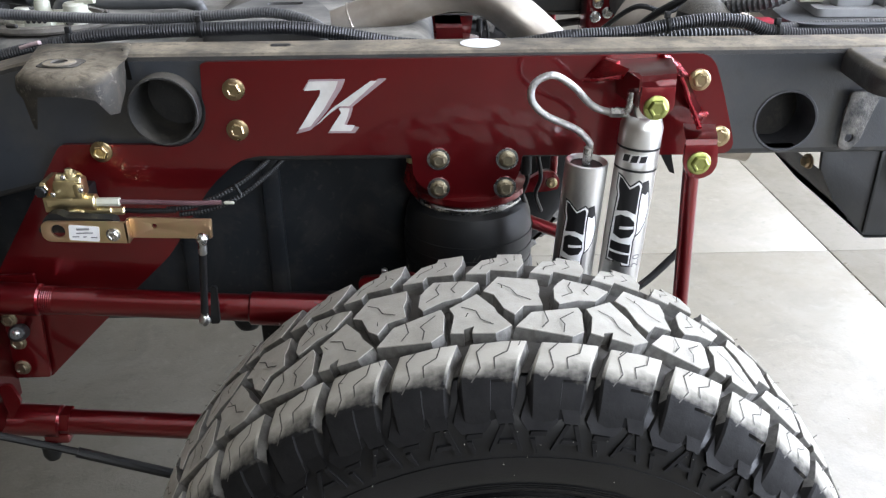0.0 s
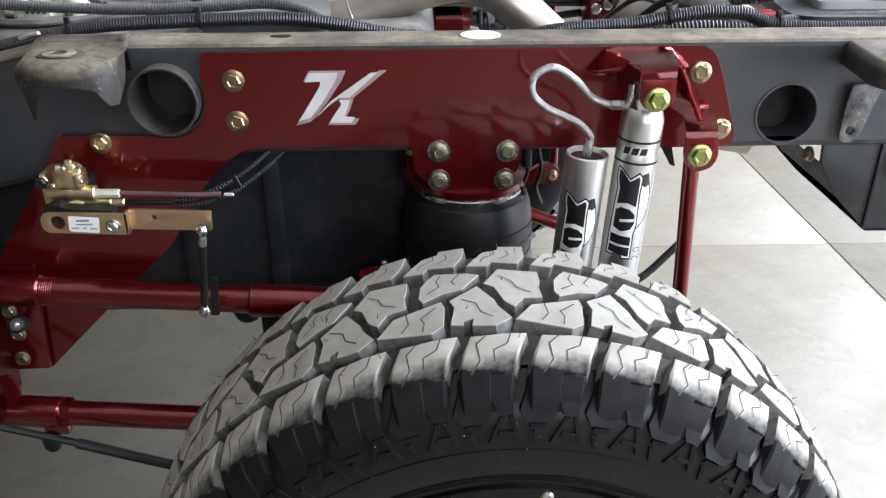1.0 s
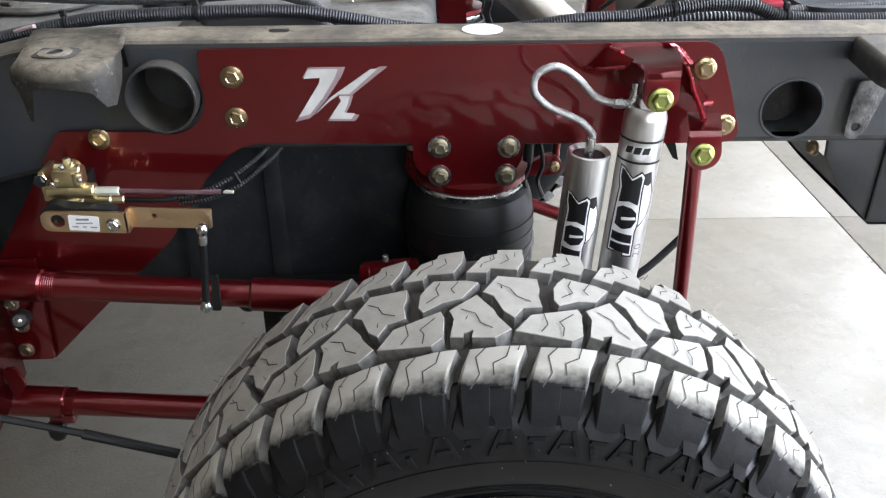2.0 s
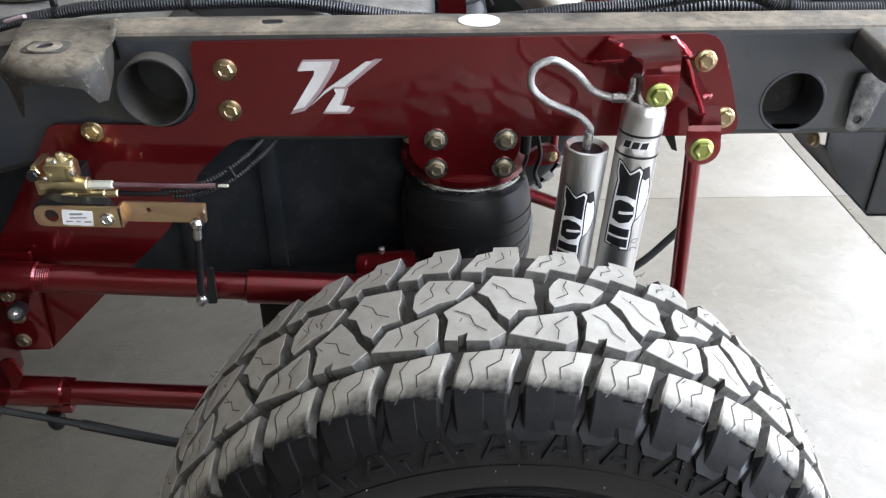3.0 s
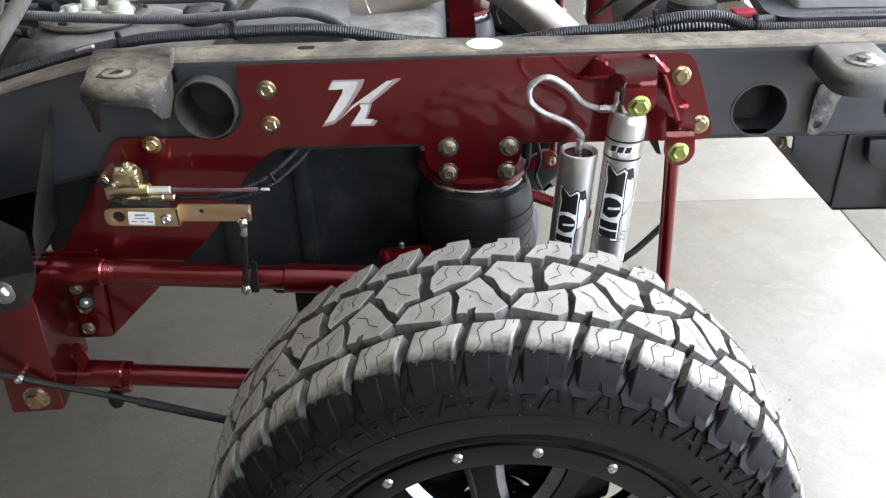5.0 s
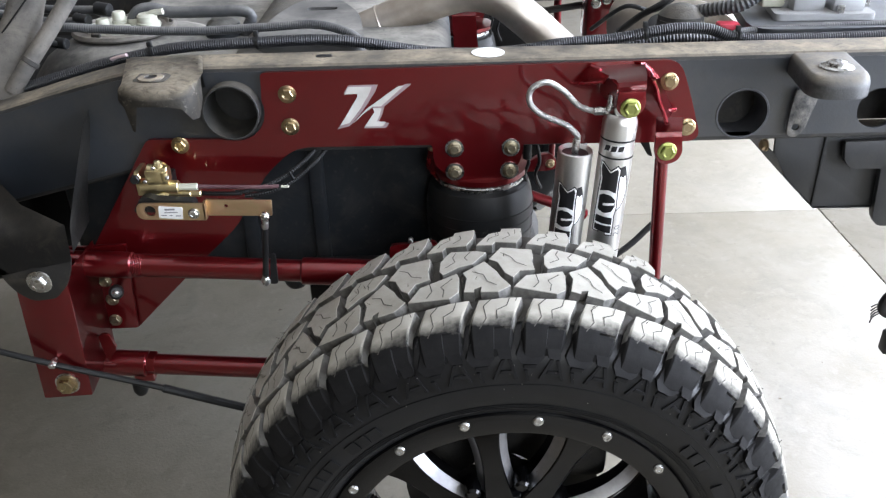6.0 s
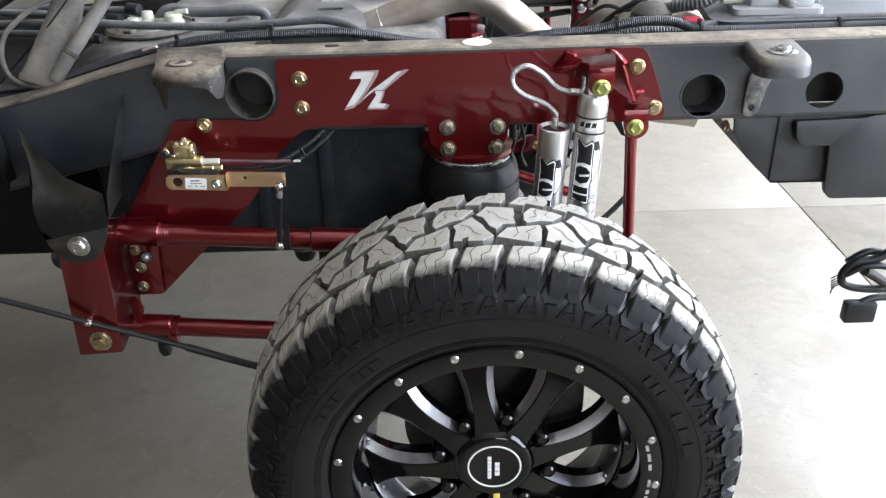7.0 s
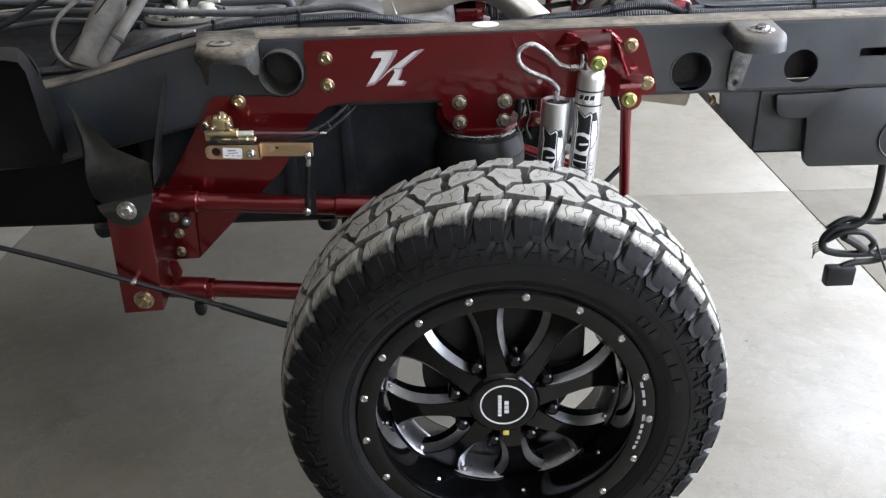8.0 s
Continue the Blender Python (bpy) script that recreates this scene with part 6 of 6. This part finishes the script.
# ---- exhaust pipe arching over the axle ----
exhaust = thing("exhaust_pipe", (0.0, 0.95, 0.9), "heat-stained stainless exhaust pipe arching over the axle", "exhaust pipe")
part("pipe", sweep([(-0.75, 1.05, 0.93), (-0.50, 1.00, 0.945), (-0.33, 0.97, 0.962), (-0.22, 0.96, 1.000), (-0.12, 0.955, 1.042), (-0.03, 0.95, 1.066), (0.04, 0.945, 1.056), (0.10, 0.935, 1.015), (0.17, 0.92, 0.955), (0.26, 0.90, 0.88), (0.36, 0.88, 0.82), (0.55, 0.86, 0.79)], 0.040, 0.012, 28), EXHAUST, exhaust)
part("weld_bead", lathe([(0.039, 0), (0.0425, 0.002), (0.0425, 0.004), (0.039, 0.006)], (-0.215, 0.96, 1.002), (-0.12, 0.955, 1.042), 28), EXHAUST, exhaust)

# ---- far side of the axle ----
far_wheel = copy_thing(wheel, Matrix.Translation((0, 2 * CY - 0.14, 0)) @ Matrix.Rotation(radians(180), 4, "Z"))
far_air = copy_thing(air, Matrix.Translation((AX, 2 * CY - AY, 0.60)))
fb = thing("far_spring_bracket", (0.0, 1.40, 0.85), "candy red bent bracket over the far air spring", "spring bracket")
part("bracket", sheet([[(-0.050, 1.52, 0.912), (0.015, 1.52, 0.912)], [(-0.050, 1.41, 0.912), (0.015, 1.41, 0.912)], [(-0.049, 1.398, 0.905), (0.016, 1.398, 0.905)], [(-0.046, 1.385, 0.84), (0.020, 1.385, 0.84)], [(-0.042, 1.36, 0.72), (0.026, 1.36, 0.72)]], 0.008), RED, fb)
ft = thing("far_suspension_plate", (0.3, 2 * CY - PB, 0.75), "candy red suspension plate on the far rail", "suspension plate")
part("plate", plate(rounded([(-0.38, 1.050), (0.34, 1.052), (0.36, 0.91), (0.06, 0.91), (0.05, 0.84), (-0.10, 0.84), (-0.10, 0.915), (-0.35, 0.915), (-0.56, 0.69), (-0.73, 0.60), (-0.73, 0.735), (-0.60, 0.938), (-0.40, 0.94)], 0.01), [], 2 * CY - PB, 2 * CY - PF), RED, ft)
part("tower", box((0.33, 1.46, 0.80), (0.46, 1.56, 1.00), 0.012), RED, ft, "red shock tower")
for x, z in ((0.36, 0.95), (0.385, 0.925), (0.355, 0.915), (0.41, 0.905)):
    part("bolt", hex_bolt((x, 1.46, z), BACK, 0.010, 0.014, 0.012), STEEL, ft)
part("brass_fitting", rod((0.345, 1.45, 0.965), (0.375, 1.45, 0.975), 0.014), BRASS, ft)
part("brass_fitting", rod((0.425, 1.42, 0.93), (0.460, 1.42, 0.94), 0.016), BRASS, ft)
ftube = thing("far_brace_tube", (0.275, 2 * CY - 0.41, 0.6), "slim candy red brace tube on the far side", "brace tube")
part("tube", rod((0.270, 2 * CY - PF + 0.012, 1.02), (0.285, 2 * CY - PF + 0.012, 0.55), 0.0115), RED, ftube)
fs = thing("far_stay", (0.40, 1.6, 0.9), "dull steel stay bar running across the chassis", "stay bar")
part("bar", rod((0.20, 1.60, 0.86), (0.55, 1.60, 0.905), 0.010), CAST, fs)

# muffler drum, pump and bracketry right of the axle
muffler = thing("muffler", (0.48, 1.05, 0.8), "dull steel muffler drum beside the far rail", "muffler")
part("drum", lathe([(0, 0), (0.085, 0), (0.095, 0.01), (0.095, 0.30), (0.085, 0.31), (0, 0.31)], (0.42, 1.22, 0.93), (0.50, 0.95, 0.93), 36), EXHAUST, muffler)
pump = thing("pump", (0.42, 0.72, 0.95), "dark grey pump body with a domed cap", "pump")
part("body", rod((0.385, 0.74, 0.93), (0.385, 0.74, 1.055), 0.045, seg=28), CAST, pump)
part("cap", lathe([(0.045, 0), (0.043, 0.012), (0.03, 0.026), (0.012, 0.032), (0, 0.032)], (0.385, 0.74, 1.05), (0.385, 0.74, 2), 28), CAST, pump)
part("hose", sweep([(0.40, 0.75, 1.06), (0.44, 0.72, 1.075), (0.48, 0.70, 1.085), (0.515, 0.70, 1.105)], 0.014, 0.004, 12, 0.0018), LOOM2, pump)
part("red_plug", box((0.435, 0.655, 1.040), (0.475, 0.685, 1.062), 0.004), PINK, pump)
part("pipe", sweep([(0.29, 0.85, 1.0), (0.32, 0.80, 1.045), (0.36, 0.78, 1.075), (0.40, 0.80, 1.10), (0.43, 0.86, 1.11)], 0.007, 0.006, 10), PLASTIC, pump)
part("pipe", sweep([(0.25, 0.95, 0.98), (0.31, 0.90, 1.04), (0.37, 0.90, 1.03), (0.42, 0.92, 1.05)], 0.005, 0.006, 10), PLASTIC, pump)

module = thing("control_module", (0.62, 0.72, 1.05), "pale grey cast module with connectors on a black tray", "control module")
bm = plate(rounded([(0.475, 0.60), (1.10, 0.60), (1.12, 0.95), (0.53, 0.95)], [0.06, 0.02, 0.02, 0.05]), [], 0, 0.02)
bmesh.ops.transform(bm, matrix=Matrix(((1, 0, 0, 0), (0, 0, 1, 0), (0, 1, 0, 1.045), (0, 0, 0, 1))), verts=bm.verts)
part("tray", bm, FRAME2, module, "black stamped tray")
GREY = mat("grey_cast_housing", (0.34, 0.345, 0.35), (0.27, 0.275, 0.28), 0.5, 0.65, 0.2, 12, 0.2, 200, dust=0.3)
bm = plate(rounded([(0.535, 0.655), (0.72, 0.645), (0.73, 0.79), (0.56, 0.80)], 0.015), [], 0, 0.012)
bmesh.ops.transform(bm, matrix=Matrix(((1, 0, 0, 0), (0, 0, 1, 0), (0, 1, 0, 1.066), (0, 0, 0, 1))), verts=bm.verts)
part("base", bm, GREY, module)
for lo_, hi_ in (((0.575, 0.675, 1.076), (0.635, 0.755, 1.112)), ((0.645, 0.665, 1.076), (0.705, 0.755, 1.104)), ((0.560, 0.700, 1.076), (0.585, 0.740, 1.100))):
    part("housing", box(lo_, hi_, 0.006), GREY, module)
part("plug", box((0.525, 0.700, 1.080), (0.572, 0.742, 1.106), 0.004), NYLON, module, "pale grey connector plug")
for k in range(4):
    part("wire", sweep([(0.50, 0.70 + 0.01 * k, 1.095), (0.512, 0.703 + 0.01 * k, 1.098), (0.528, 0.705 + 0.01 * k, 1.094)], 0.0035, 0.005, 8), PLASTIC, module)
for x, y in ((0.655, 0.655), (0.722, 0.70), (0.60, 0.80)):
    part("screw", rod((x, y, 1.078), (x, y, 1.092), 0.007, seg=6), STEEL, module)
bodybox = thing("rear_crossmember", (1.0, CY, 0.95), "dusty black rear crossmember", "crossmember")
part("channel", box((0.95, 0.56, 0.93), (1.06, 2 * CY - 0.56, 1.05), 0.008), FRAME, bodybox)

# ---- black steel box under the rail ----
hitch = thing("hitch_box", (0.75, 0.55, 0.71), "black steel hitch bracket box under the rail", "hitch bracket")
part("side_plate", plate(rounded([(0.512, 0.903), (0.515, 0.866), (0.546, 0.815), (0.606, 0.756), (0.716, 0.755), (0.722, 0.730), (1.30, 0.724), (1.30, 0.903)], 0.003), [], 0.502, 0.509, bev=0.001), HITCH, hitch)
part("edge_flange", sheet([[(0.514, 0.498, 0.868), (0.514, 0.76, 0.868)], [(0.545, 0.498, 0.814), (0.545, 0.76, 0.814)], [(0.605, 0.498, 0.754), (0.605, 0.76, 0.754)], [(0.716, 0.498, 0.753), (0.716, 0.76, 0.753)]], 0.006), PLASTIC, hitch, "black edge flange of the box")
part("seam", box((0.6005, 0.498, 0.762), (0.6050, 0.503, 0.900), 0.001), PLASTIC, hitch)
part("receiver", plate(rounded([(0.630, 0.893), (0.764, 0.896), (0.790, 0.903), (1.30, 0.903), (1.30, 0.716), (0.726, 0.722), (0.714, 0.736), (0.706, 0.840), (0.652, 0.841), (0.636, 0.856)], [0.004, 0.01, 0.02, 0, 0, 0.008, 0.012, 0.004, 0.008, 0.008]), [], 0.482, 0.494, bev=0.004), HITCH, hitch)
part("receiver_tube", box((0.79, 0.510, 0.726), (1.30, 0.545, 0.86), 0.006), HITCH, hitch)
part("bolt", hex_bolt((0.508, 0.53, 0.872), (-1, -0.2, 0), 0.009, 0.012, 0.010), ZINC, hitch)
part("recess", lathe([(0.05, 0), (0.044, 0.006), (0.0, 0.006)], (0.925, 0.4785, 0.785), (0.925, 1, 0.785), 28), CAST, hitch)

# loose trailer wiring hanging from the box
tail = thing("trailer_wiring", (0.93, 0.60, 0.34), "loose black trailer wiring coil with a connector, hanging", "wiring")
part("lead", sweep([(0.965, 0.60, 0.72), (0.968, 0.60, 0.64), (0.968, 0.60, 0.585), (0.958, 0.60, 0.53), (0.925, 0.60, 0.505), (0.885, 0.602, 0.498), (0.862, 0.605, 0.470), (0.866, 0.605, 0.440), (0.90, 0.60, 0.428), (0.96, 0.598, 0.425), (1.04, 0.60, 0.430), (1.12, 0.605, 0.455), (1.14, 0.61, 0.50), (1.08, 0.61, 0.53), (1.00, 0.61, 0.52)], 0.010, 0.008, 12), PLASTIC, tail)
part("loop", sweep([(0.87, 0.615, 0.49), (0.92, 0.62, 0.515), (1.00, 0.62, 0.505), (1.09, 0.62, 0.515), (1.15, 0.62, 0.49), (1.12, 0.618, 0.44), (1.02, 0.61, 0.40), (0.95, 0.605, 0.395), (0.915, 0.60, 0.385)], 0.009, 0.008, 12), PLASTIC, tail)
part("loop", sweep([(0.865, 0.60, 0.465), (0.90, 0.592, 0.490), (0.95, 0.59, 0.49), (0.985, 0.592, 0.46), (0.98, 0.595, 0.43), (1.06, 0.60, 0.41), (1.14, 0.61, 0.43)], 0.008, 0.008, 12), PLASTIC, tail)
part("tape", sweep([(0.905, 0.592, 0.480), (0.935, 0.590, 0.462), (0.965, 0.590, 0.440)], 0.0165, 0.01, 12, flat=0.7), CAST, tail, "grey tape wrap")
part("connector", box((0.880, 0.585, 0.335), (0.955, 0.615, 0.390), 0.006), PLASTIC, tail, "black square connector")
part("thin_wire", sweep([(0.985, 0.592, 0.47), (1.02, 0.59, 0.40), (1.06, 0.59, 0.33), (1.12, 0.59, 0.27)], 0.003, 0.008, 8), PLASTIC, tail)
for k in range(5):
    part("bare_end", sweep([(0.862, 0.605, 0.462 - 0.006 * k), (0.845, 0.604, 0.460 - 0.008 * k), (0.832 + 0.002 * k, 0.603, 0.452 - 0.010 * k)], 0.0016, 0.006, 6), PLASTIC, tail)
